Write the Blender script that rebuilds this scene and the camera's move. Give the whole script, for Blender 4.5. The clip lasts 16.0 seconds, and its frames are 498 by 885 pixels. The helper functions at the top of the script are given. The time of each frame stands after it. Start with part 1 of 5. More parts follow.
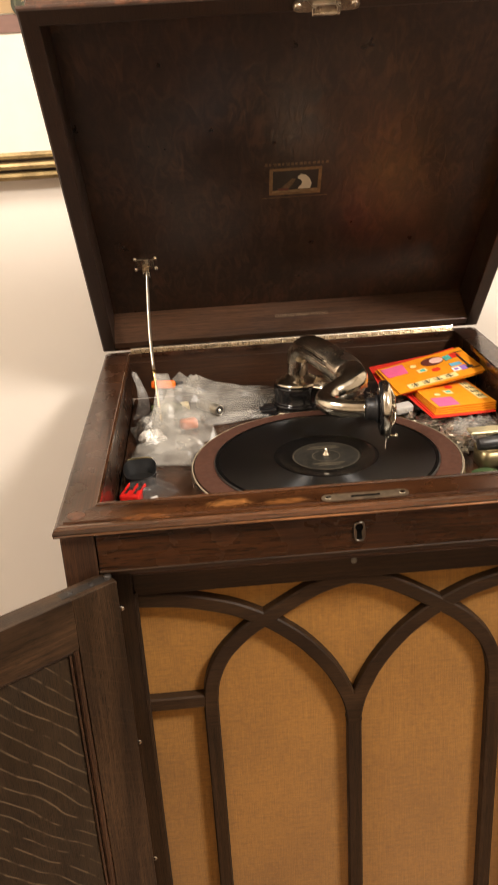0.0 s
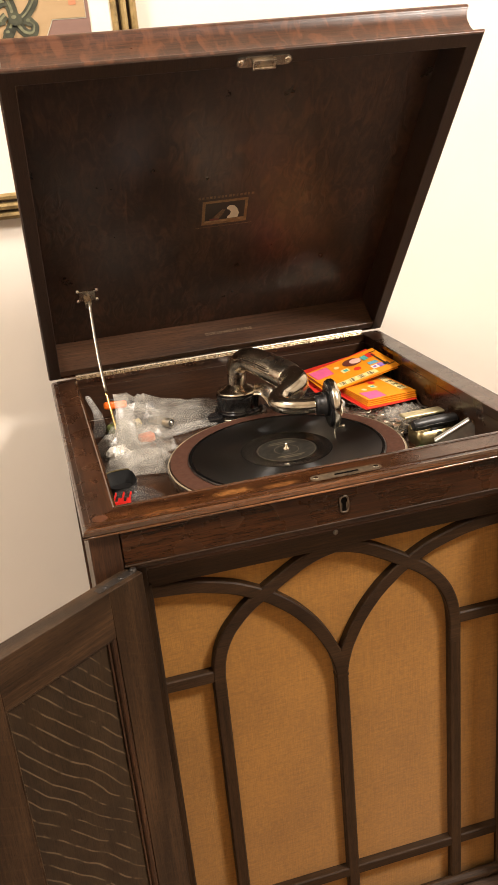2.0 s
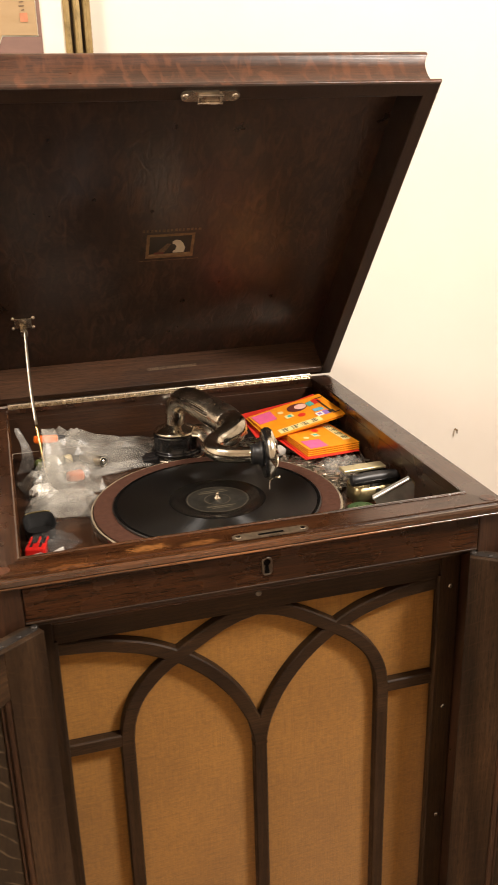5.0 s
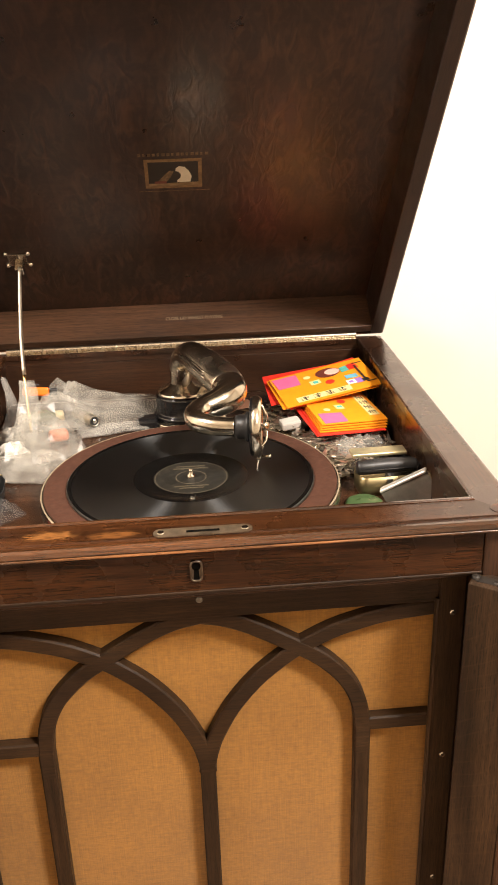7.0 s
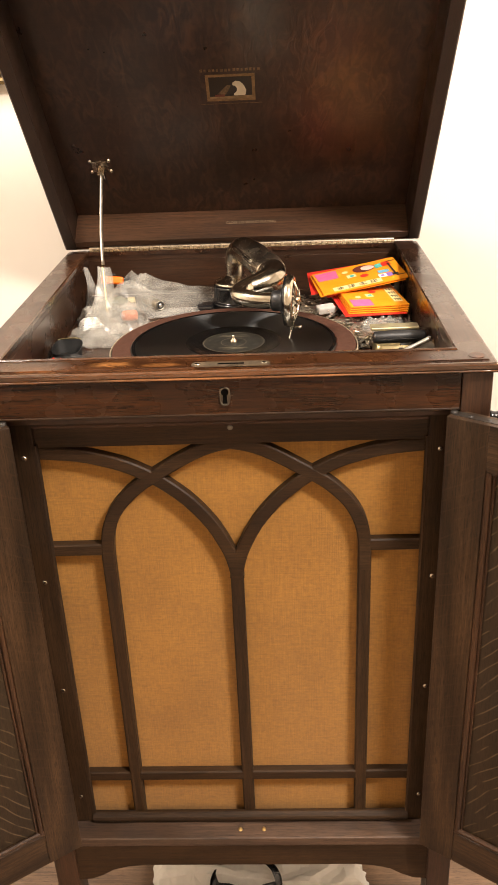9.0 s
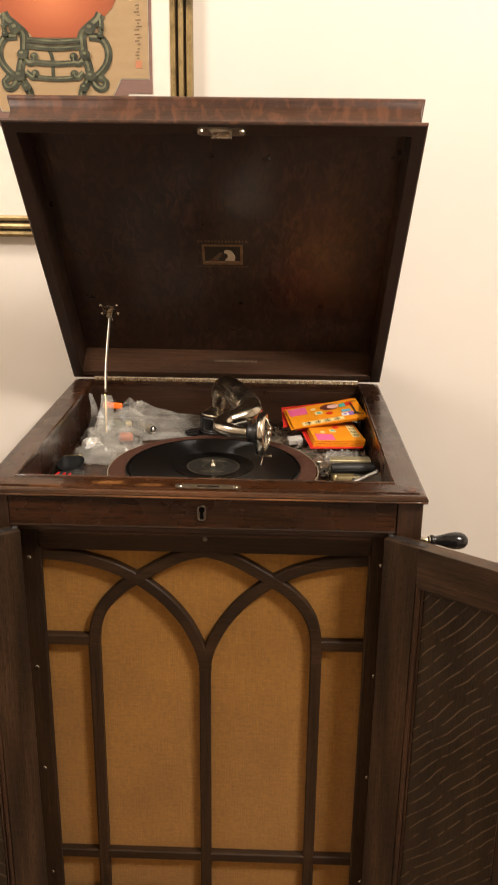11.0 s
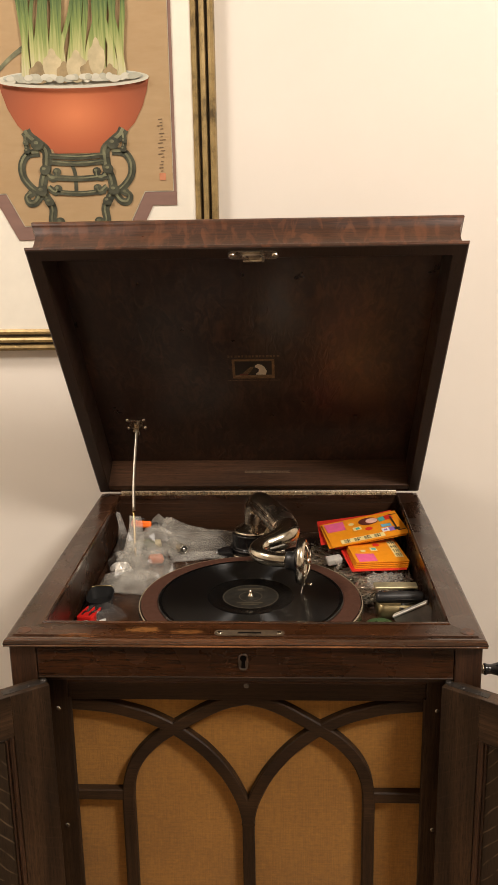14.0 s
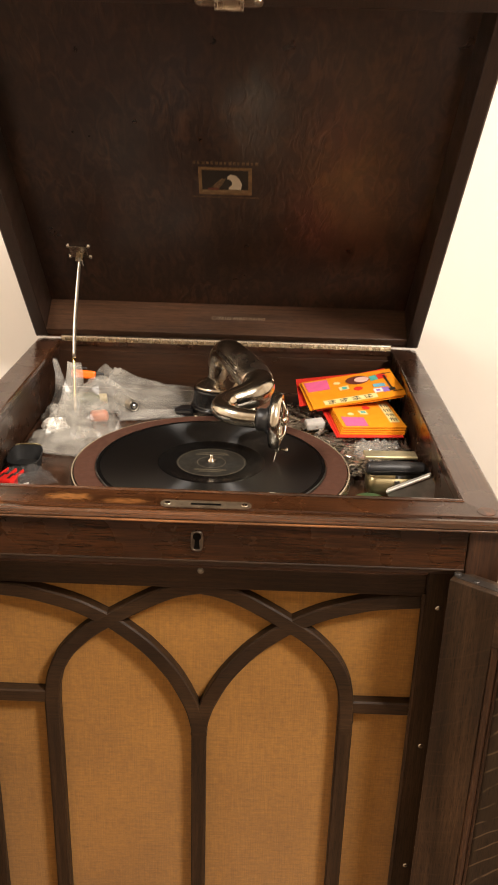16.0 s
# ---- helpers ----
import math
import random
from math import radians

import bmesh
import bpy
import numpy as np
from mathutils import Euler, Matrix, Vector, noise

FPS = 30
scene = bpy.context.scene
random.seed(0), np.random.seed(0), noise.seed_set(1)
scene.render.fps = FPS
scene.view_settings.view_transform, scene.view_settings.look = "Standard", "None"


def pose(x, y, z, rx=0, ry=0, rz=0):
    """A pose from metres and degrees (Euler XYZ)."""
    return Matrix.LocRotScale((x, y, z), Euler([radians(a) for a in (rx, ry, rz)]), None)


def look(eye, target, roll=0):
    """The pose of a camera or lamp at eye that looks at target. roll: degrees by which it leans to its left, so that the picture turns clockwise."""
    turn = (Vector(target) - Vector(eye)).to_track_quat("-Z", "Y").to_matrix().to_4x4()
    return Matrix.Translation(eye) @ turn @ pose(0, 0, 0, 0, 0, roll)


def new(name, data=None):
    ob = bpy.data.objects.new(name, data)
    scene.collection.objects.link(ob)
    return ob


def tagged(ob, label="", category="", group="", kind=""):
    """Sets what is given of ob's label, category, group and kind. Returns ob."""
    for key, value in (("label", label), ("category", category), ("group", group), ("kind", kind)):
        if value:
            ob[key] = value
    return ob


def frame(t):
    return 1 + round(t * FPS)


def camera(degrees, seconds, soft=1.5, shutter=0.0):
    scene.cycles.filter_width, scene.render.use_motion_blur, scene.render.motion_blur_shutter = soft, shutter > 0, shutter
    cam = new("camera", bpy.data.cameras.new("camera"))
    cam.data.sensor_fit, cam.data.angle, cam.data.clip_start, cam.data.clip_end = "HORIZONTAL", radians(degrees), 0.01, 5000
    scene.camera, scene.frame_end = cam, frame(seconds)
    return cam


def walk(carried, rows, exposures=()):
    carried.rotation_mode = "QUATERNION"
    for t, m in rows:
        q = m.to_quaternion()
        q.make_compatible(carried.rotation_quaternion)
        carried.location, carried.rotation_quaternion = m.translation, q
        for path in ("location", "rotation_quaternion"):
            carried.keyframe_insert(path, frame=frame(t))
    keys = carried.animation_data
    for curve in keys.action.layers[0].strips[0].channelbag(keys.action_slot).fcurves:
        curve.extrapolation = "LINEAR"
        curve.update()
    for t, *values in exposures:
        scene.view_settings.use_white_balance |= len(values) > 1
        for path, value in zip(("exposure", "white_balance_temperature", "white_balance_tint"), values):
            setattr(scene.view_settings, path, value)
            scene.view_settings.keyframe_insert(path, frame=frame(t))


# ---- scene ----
cam = camera(32.1, 16.0, shutter=0.35)
PATH = [
    (0, (-0.122, -0.686, 1.262), (-0.042, 1.159, 0.494), -3.5),
    (0.5, (-0.144, -0.689, 1.239), (0.004, 1.133, 0.427), -3.7),
    (1, (-0.184, -0.732, 1.256), (0.04, 1.087, 0.456), -3.6),
    (1.5, (-0.231, -0.77, 1.274), (0.101, 1.052, 0.521), -4.1),
    (2, (-0.276, -0.779, 1.286), (0.154, 1.031, 0.552), -5.5),
    (2.5, (-0.346, -0.769, 1.299), (0.19, 1.016, 0.572), -5.4),
    (3, (-0.409, -0.748, 1.301), (0.191, 1.019, 0.58), -4.6),
    (3.5, (-0.427, -0.723, 1.301), (0.218, 1.029, 0.584), -4.1),
    (4, (-0.413, -0.724, 1.301), (0.231, 1.034, 0.599), -3.5),
    (4.5, (-0.323, -0.736, 1.304), (0.255, 1.049, 0.612), -1.9),
    (5, (-0.216, -0.735, 1.296), (0.289, 1.073, 0.603), -1.5),
    (7.3, (0.026, -0.598, 1.243), (0.078, 1.235, 0.443), -2.4),
    (7.5, (0.043, -0.619, 1.238), (0.035, 1.211, 0.43), -3.0),
    (8, (0.059, -0.662, 1.214), (-0.048, 1.139, 0.35), -3.7),
    (8.2, (0.055, -0.686, 1.208), (-0.054, 1.105, 0.325), -3.5),
    (10.3, (0.082, -0.951, 1.262), (0.05, 0.912, 0.534), -0.9),
    (10.5, (0.089, -0.957, 1.271), (0.052, 0.918, 0.576), -0.6),
    (11, (0.081, -0.966, 1.295), (0.03, 0.932, 0.665), 0.7),
    (11.5, (0.063, -0.958, 1.325), (0.006, 0.957, 0.751), 0.8),
    (12, (0.051, -0.953, 1.33), (-0.007, 0.97, 0.784), 0.7),
    (12.5, (0.051, -0.931, 1.339), (-0.011, 0.994, 0.802), -0.1),
    (13, (0.047, -0.905, 1.354), (-0.023, 1.023, 0.828), -0.3),
    (13.5, (0.035, -0.893, 1.363), (-0.05, 1.04, 0.855), -0.3),
    (14, (0.051, -0.883, 1.364), (-0.039, 1.052, 0.866), -1.0),
    (14.5, (0.054, -0.851, 1.352), (-0.034, 1.076, 0.823), -1.1),
    (15, (0.053, -0.823, 1.331), (-0.017, 1.088, 0.743), -0.5),
    (15.5, (0.051, -0.762, 1.289), (0.027, 1.123, 0.62), 0.8),
    (16, (0.05, -0.671, 1.249), (0.028, 1.181, 0.496), 1.7),
]
EXPOSURES = [(0, 0.5), (0.5, 0.8), (1, 0.92), (1.5, 0.9), (2, 0.55), (3.5, 0.36), (5, 0.42), (7.3, 1.05), (8.2, 1.1), (10.3, 0.45), (11, 0.1), (12.5, -0.22), (14.5, -0.2), (15.0, -0.18), (15.5, -0.1), (16, 0.55)]
walk(cam, [(t, look(eye, target, roll)) for t, eye, target, roll in PATH], EXPOSURES)

# ---- light ----
world = bpy.data.worlds.new("world")
scene.world = world
world.use_nodes = True
world.node_tree.nodes["Background"].inputs[0].default_value = (1.0, 0.86, 0.7, 1)
world.node_tree.nodes["Background"].inputs[1].default_value = 0.05


def area_lamp(name, eye, target, size, watts, colour):
    data = bpy.data.lights.new(name, "AREA")
    data.shape, data.size, data.energy, data.color = "DISK", size, watts, colour
    ob = new(name, data)
    ob.matrix_world = look(eye, target)
    return ob


area_lamp("ceiling_lamp", (1.15, -0.95, 2.52), (0.5, 0.0, 0.9), 0.45, 57, (1.0, 0.9, 0.8))
area_lamp("second_ceiling_lamp", (-1.05, -0.25, 2.52), (-0.7, 0.2, 0.9), 0.4, 25.5, (1.0, 0.9, 0.8))


# ---- materials ----
def material(name):
    m = bpy.data.materials.new(name)
    m.use_nodes = True
    return m, m.node_tree.nodes, m.node_tree.links, m.node_tree.nodes["Principled BSDF"]


def coords(nodes, links, scale=(1, 1, 1), rot=(0, 0, 0)):
    tc, mp = nodes.new("ShaderNodeTexCoord"), nodes.new("ShaderNodeMapping")
    mp.inputs["Scale"].default_value = scale
    mp.inputs["Rotation"].default_value = rot
    links.new(tc.outputs["Object"], mp.inputs["Vector"])
    return mp.outputs["Vector"]


def noise_tex(nodes, links, vec, scale, detail=4, rough=0.55, distort=0.0):
    n = nodes.new("ShaderNodeTexNoise")
    n.inputs["Scale"].default_value, n.inputs["Detail"].default_value = scale, detail
    n.inputs["Roughness"].default_value, n.inputs["Distortion"].default_value = rough, distort
    links.new(vec, n.inputs["Vector"])
    return n.outputs["Fac"]


def ramp(nodes, links, fac, stops):
    r = nodes.new("ShaderNodeValToRGB")
    while len(r.color_ramp.elements) < len(stops):
        r.color_ramp.elements.new(0.5)
    for e, (p, c) in zip(r.color_ramp.elements, stops):
        e.position = p
        e.color = (c, c, c, 1) if isinstance(c, (int, float)) else (*c, 1)
    links.new(fac, r.inputs["Fac"])
    return r.outputs["Color"]


def mix(nodes, links, fac, a, b, mode="MIX"):
    m = nodes.new("ShaderNodeMix")
    m.data_type, m.blend_type = "RGBA", mode
    for socket, value in ((m.inputs[0], fac), (m.inputs[6], a), (m.inputs[7], b)):
        if isinstance(value, (int, float)):
            socket.default_value = value
        elif isinstance(value, tuple):
            socket.default_value = (*value, 1)
        else:
            links.new(value, socket)
    return m.outputs[2]


def maths(nodes, links, op, a, b=0.0):
    m = nodes.new("ShaderNodeMath")
    m.operation = op
    for socket, value in ((m.inputs[0], a), (m.inputs[1], b)):
        if isinstance(value, (int, float)):
            socket.default_value = value
        else:
            links.new(value, socket)
    return m.outputs[0]


def bump(nodes, links, bsdf, height, strength, distance):
    b = nodes.new("ShaderNodeBump")
    b.inputs["Strength"].default_value, b.inputs["Distance"].default_value = strength, distance
    links.new(height, b.inputs["Height"])
    links.new(b.outputs["Normal"], bsdf.inputs["Normal"])


def plain(name, colour, rough=0.5, metal=0.0, vary=0.12, scale=60.0, coat=0.0):
    """Paint, card, plastic or metal with a little mottling and fine relief."""
    m, n, l, b = material(name)
    v = coords(n, l)
    f = noise_tex(n, l, v, scale)
    dark = tuple(c * (1 - vary) for c in colour)
    light = tuple(min(1, c * (1 + vary)) for c in colour)
    l.new(ramp(n, l, f, [(0.3, dark), (0.7, light)]), b.inputs["Base Color"])
    l.new(ramp(n, l, noise_tex(n, l, v, scale * 0.4, 3), [(0.3, rough * 0.8), (0.7, min(1, rough * 1.25))]), b.inputs["Roughness"])
    b.inputs["Metallic"].default_value = metal
    b.inputs["Coat Weight"].default_value = coat
    return m


def oak(name, axis, dark, light, rough=0.34, fleck=0.0, fleck_colour=(0.2, 0.12, 0.06), slant=0.0, swirl=0.0, curl=14.0, flame=1.4, wear=(), ring=0.2, pore=0.5, dense=0.45, water=0.0, spec=0.5, relief=0.22, coat=0.0, streak=0.4, coat_rough=0.1):
    """Stained oak: pores and grain along one axis, broad mottling, ray flecks, worn varnish."""
    m, n, l, b = material(name)
    long, fine = 75.0, 1350.0
    scale = {"x": (long, fine, fine), "y": (fine, long, fine), "z": (fine, fine, long)}[axis]
    broad_scale = {"x": (2.0, 16, 16), "y": (16, 2.0, 16), "z": (16, 16, 2.0)}[axis]
    ring_scale = {"x": (1.6, 13, 13), "y": (13, 1.6, 13), "z": (13, 13, 1.6)}[axis]
    grain = noise_tex(n, l, coords(n, l, scale), 1.0, 4, 0.6, 0.2)
    broad = noise_tex(n, l, coords(n, l, broad_scale), 1.0, 3, 0.5, 0.0)
    rings = n.new("ShaderNodeTexWave")
    rings.wave_type, rings.bands_direction = "BANDS", "DIAGONAL"
    rings.inputs["Scale"].default_value, rings.inputs["Distortion"].default_value = 1.0, 7.0
    rings.inputs["Detail"].default_value, rings.inputs["Detail Scale"].default_value = 3.0, 0.9
    l.new(coords(n, l, ring_scale), rings.inputs["Vector"])
    colour = ramp(n, l, broad, [(0.28, dark), (0.75, light)])
    colour = mix(n, l, 1.0, colour, ramp(n, l, rings.outputs["Fac"], [(0.0, 1 - ring), (0.5, 1.0), (1.0, 1 + 0.8 * ring)]), "MULTIPLY")
    if pore < 0.9:
        pores = ramp(n, l, grain, [(0.36, pore), (0.48, 1.0), (0.75, 1.2)])
        colour = mix(n, l, 1.0, colour, pores, "MULTIPLY")
    if streak:
        mid_scale = {"x": (9, 360, 360), "y": (360, 9, 360), "z": (360, 360, 9)}[axis]
        mid = noise_tex(n, l, coords(n, l, mid_scale), 1.0, 4, 0.65, 0.15)
        colour = mix(n, l, 1.0, colour, ramp(n, l, mid, [(0.3, 1 - streak), (0.48, 1.0), (0.7, 1 + 1.3 * streak)]), "MULTIPLY")
    if swirl:
        v = coords(n, l, (curl * 1.5, curl * 0.7, curl * 0.7), (0, 0, 0.5))
        figure = noise_tex(n, l, v, 1.0, 3, 0.5, 0.9)
        colour = mix(n, l, ramp(n, l, figure, [(dense, 0.0), (dense + 0.16, 0.6)]), colour, tuple(c * flame for c in light))
    if water:
        field = noise_tex(n, l, coords(n, l, (1.3, 0.7, 1)), 9.0, 3, 0.5, 0.5)
        lines = ramp(n, l, maths(n, l, "SINE", maths(n, l, "MULTIPLY", field, 130.0)), [(0.1, 0.0), (1.0, 1.0)])
        curls = ramp(n, l, noise_tex(n, l, coords(n, l, (1.25, 0.5, 1), (0, 0, 0.3)), 62.0, 2, 0.5, 1.3), [(0.42, 0.0), (0.7, 1.0)])
        here = ramp(n, l, noise_tex(n, l, coords(n, l, (1, 0.8, 1)), 13.0, 2, 0.5, 0.0), [(0.36, 0.35), (0.66, 1.0)])
        both = maths(n, l, "ADD", maths(n, l, "MULTIPLY", lines, 0.18), maths(n, l, "MULTIPLY", curls, 0.82))
        lift = maths(n, l, "MULTIPLY", maths(n, l, "MULTIPLY", both, here), water)
        colour = mix(n, l, lift, colour, tuple(c * flame for c in light))
    if fleck:
        w = n.new("ShaderNodeTexWave")
        w.wave_type, w.bands_direction = "BANDS", "Z"
        w.inputs["Scale"].default_value, w.inputs["Distortion"].default_value = 26.0, 5.0
        w.inputs["Detail"].default_value, w.inputs["Detail Scale"].default_value = 2.0, 0.4
        l.new(coords(n, l, (1, 1, 1), (0, slant, 0)), w.inputs["Vector"])
        lines = ramp(n, l, w.outputs["Fac"], [(0.945, 0.0), (0.99, 1.0)])
        breaks = ramp(n, l, noise_tex(n, l, coords(n, l, (28, 28, 50)), 1.0, 2), [(0.38, 0.0), (0.52, 1.0)])
        colour = mix(n, l, maths(n, l, "MULTIPLY", maths(n, l, "MULTIPLY", lines, breaks), fleck), colour, fleck_colour)
    for (x, y, z), (sx, sy, sz), tint in wear:
        mp = coords(n, l)
        d = n.new("ShaderNodeVectorMath")
        d.operation = "SUBTRACT"
        l.new(mp, d.inputs[0])
        d.inputs[1].default_value = (x, y, z)
        s = n.new("ShaderNodeVectorMath")
        s.operation = "DIVIDE"
        l.new(d.outputs[0], s.inputs[0])
        s.inputs[1].default_value = (sx, sy, sz)
        r = n.new("ShaderNodeVectorMath")
        r.operation = "LENGTH"
        l.new(s.outputs[0], r.inputs[0])
        near = ramp(n, l, r.outputs["Value"], [(0.2, 1.0), (1.0, 0.0)])
        chips = noise_tex(n, l, coords(n, l, (110, 480, 260)), 1.0, 5, 0.75)
        mask = ramp(n, l, maths(n, l, "MULTIPLY", near, chips), [(0.36, 0.0), (0.52, 0.85)])
        colour = mix(n, l, mask, colour, tint)
    l.new(colour, b.inputs["Base Color"])
    l.new(ramp(n, l, noise_tex(n, l, coords(n, l), 23, 4), [(0.3, rough * 0.8), (0.7, rough * 1.3)]), b.inputs["Roughness"])
    b.inputs["Specular IOR Level"].default_value = spec
    b.inputs["Coat Weight"].default_value, b.inputs["Coat Roughness"].default_value = coat, coat_rough
    if relief:
        bump(n, l, b, grain, relief, 0.0004)
    if water:
        # the curl of the figure catches the gloss unevenly
        bump(n, l, b, lift, 0.35, 0.0012)
        l.new(b.inputs["Normal"].links[0].from_socket, b.inputs["Coat Normal"])
    return m


DARK, MID = (0.022, 0.0098, 0.0048), (0.055, 0.0235, 0.0108)
OAK_X = oak("oak_grain_x", "x", DARK, MID)
OAK_Y = oak("oak_grain_y", "y", (0.018, 0.0075, 0.0036), (0.048, 0.0195, 0.009), 0.27, coat=0.25, streak=0.6)
OAK_Z = oak("oak_grain_z", "z", DARK, MID)
OAK_RIM = oak("oak_worn_rim", "x", (0.0195, 0.0068, 0.0024), (0.056, 0.0195, 0.006), 0.26, coat=0.12, spec=0.35, pore=0.35, ring=0.28, streak=0.6,
              wear=[((-0.112, 0.001, 0.92), (0.05, 0.02, 0.03), (0.24, 0.1, 0.028)), ((-0.062, -0.004, 0.92), (0.05, 0.016, 0.03), (0.16, 0.062, 0.017)), ((-0.185, -0.012, 0.92), (0.06, 0.014, 0.03), (0.12, 0.045, 0.013))])
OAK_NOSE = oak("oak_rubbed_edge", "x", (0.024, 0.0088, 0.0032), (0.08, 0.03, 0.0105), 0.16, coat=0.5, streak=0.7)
OAK_BARE = oak("oak_bare_edge", "x", (0.06, 0.024, 0.008), (0.24, 0.1, 0.035), 0.22, coat=0.4, streak=0.6, ring=0.5)
OAK_DULL = oak("oak_dull_brown", "x", (0.021, 0.0103, 0.0042), (0.04, 0.02, 0.008), 0.55, ring=0.12, spec=0.25)
OAK_DULL_Z = oak("oak_dull_brown_z", "z", (0.021, 0.0103, 0.0042), (0.042, 0.021, 0.0082), 0.55, ring=0.12, spec=0.25)
OAK_DOOR = oak("oak_door_rail", "x", (0.0205, 0.0106, 0.0048), (0.05, 0.0262, 0.012), 0.4, ring=0.35, pore=0.3, spec=0.32, relief=0.5, streak=0.5)
OAK_DOOR_Z = oak("oak_door_stile", "z", (0.0205, 0.0106, 0.0048), (0.05, 0.0262, 0.012), 0.4, 0.1, (0.12, 0.065, 0.03), 0.6, ring=0.35, pore=0.3, spec=0.32, relief=0.5, streak=0.5)
OAK_LID = oak("oak_lid_front", "x", (0.03, 0.0112, 0.005), (0.062, 0.0225, 0.0098), 0.34, swirl=1.2, curl=52.0, flame=2.0, ring=0.15, dense=0.49)
OAK_PANEL = oak("oak_lid_lining", "x", (0.0145, 0.0067, 0.0035), (0.0235, 0.0106, 0.0055), 0.34, flame=3.3, ring=0.05, pore=0.95, water=0.85, relief=0.0, streak=0.12, coat=0.24, coat_rough=0.24)
OAK_LINING = oak("oak_lid_side_lining", "y", (0.017, 0.0085, 0.0048), (0.026, 0.0128, 0.007), 0.36, ring=0.06, streak=0.15)
# paler oak: light falling on the upturned back strip is put into its colour
OAK_STRIP_LIT = oak("oak_back_strip_lit", "x", (0.054, 0.0255, 0.0135), (0.092, 0.045, 0.024), 0.36, coat=0.4, coat_rough=0.25)
OAK_RAY_L = oak("oak_ray_figure", "z", (0.021, 0.0122, 0.0058), (0.035, 0.0212, 0.0102), 0.42, 0.6, (0.15, 0.105, 0.062), 0.9, ring=0.1, spec=0.35, streak=0.2)
OAK_SHELF = oak("oak_worn_shelf", "x", (0.05, 0.027, 0.016), (0.085, 0.05, 0.031), 0.5, ring=0.2, pore=0.4)
OAK_MOULD = oak("oak_panel_moulding", "z", (0.026, 0.0115, 0.0055), (0.055, 0.025, 0.0115), 0.32)
OAK_SIDE = oak("oak_side", "z", (0.062, 0.044, 0.0285), (0.086, 0.061, 0.039), 0.4, ring=0.08, pore=0.65)
BOARD = oak("motor_board_varnish", "x", (0.028, 0.012, 0.006), (0.06, 0.026, 0.012), 0.22)
NICKEL = plain("tarnished_nickel", (0.62, 0.56, 0.45), 0.2, 1.0, 0.4, 30)
TARNISH = plain("dull_tarnished_nickel", (0.47, 0.41, 0.33), 0.25, 1.0, 0.55, 45)
STAY_DARK = plain("dark_worn_nickel", (0.2, 0.17, 0.14), 0.28, 1.0, 0.4, 90)
STAY_NICKEL = plain("stay_nickel", (0.5, 0.45, 0.37), 0.4, 1.0, 0.2, 90)
HINGE_NICKEL = plain("pale_nickel", (0.68, 0.61, 0.5), 0.25, 1.0, 0.2, 60)
NEEDLE_STEEL = plain("dull_needle_steel", (0.66, 0.61, 0.53), 0.3, 0.95, 0.35, 120)
STEEL = plain("bright_steel", (0.82, 0.78, 0.7), 0.28, 1.0, 0.2, 120)
BRASS = plain("old_brass", (0.66, 0.46, 0.19), 0.3, 1.0, 0.25, 80)
BRONZE = plain("dull_bronze_plate", (0.3, 0.22, 0.13), 0.4, 1.0, 0.3, 120)
BAKELITE = plain("black_bakelite", (0.012, 0.011, 0.011), 0.14, 0, 0.2, 40)
SMOKE = plain("matt_black_plastic", (0.01, 0.0095, 0.009), 0.6, 0, 0.3, 90)
BLACK = plain("black_plastic", (0.018, 0.017, 0.017), 0.42, 0, 0.25, 50)
# near-black, painted where keyhole and lock slot would be in shade
HOLE_DARK = plain("deep_hole", (0.003, 0.0025, 0.002), 1.0)
HOLE_DARK.node_tree.nodes["Principled BSDF"].inputs["Specular IOR Level"].default_value = 0.05
FELT = plain("brown_felt", (0.062, 0.0265, 0.0165), 0.95, 0, 0.18, 260)
FELT.node_tree.nodes["Principled BSDF"].inputs["Specular IOR Level"].default_value = 0.15
LABEL = plain("record_label_black", (0.014, 0.0125, 0.0095), 0.55, 0, 0.35, 160)
LABEL.node_tree.nodes["Principled BSDF"].inputs["Specular IOR Level"].default_value = 0.3
GOLD_INK = plain("gold_ink", (0.34, 0.27, 0.18), 0.45, 0.1, 0.2, 200)
LABEL_INK = plain("faded_label_ink", (0.06, 0.048, 0.03), 0.5, 0, 0.3, 300)
GOLD_DIM = plain("rubbed_gold_ink", (0.13, 0.085, 0.042), 0.5, 0.2, 0.4, 300)
ORANGE = plain("orange_card", (0.85, 0.3, 0.012), 0.42, 0, 0.05, 90)
RED = plain("red_card", (0.66, 0.03, 0.018), 0.45, 0, 0.08, 90)
PINK = plain("magenta_ink", (0.8, 0.13, 0.3), 0.45, 0, 0.06, 90)
PALE = plain("pale_yellow_ink", (0.85, 0.68, 0.3), 0.5, 0, 0.06, 90)
INK = plain("black_ink", (0.02, 0.016, 0.014), 0.5)
WHITE = plain("white_paper", (0.78, 0.75, 0.7), 0.6, 0, 0.06, 40)
TEAL = plain("teal_ink", (0.1, 0.42, 0.36), 0.5)
VIOLET = plain("violet_ink", (0.3, 0.16, 0.5), 0.5)
BROWN_INK = plain("brown_ink", (0.13, 0.03, 0.02), 0.5)
SKIN_INK = plain("light_pink_ink", (0.85, 0.5, 0.42), 0.5)
ORANGE_PLASTIC = plain("orange_plastic", (0.9, 0.16, 0.01), 0.35, 0, 0.08, 60)
RED_PLASTIC = plain("red_plastic", (0.7, 0.02, 0.015), 0.3, 0, 0.1, 60)
OLIVE_TIN = plain("olive_gold_tin", (0.19, 0.15, 0.075), 0.32, 0.8, 0.2, 50)
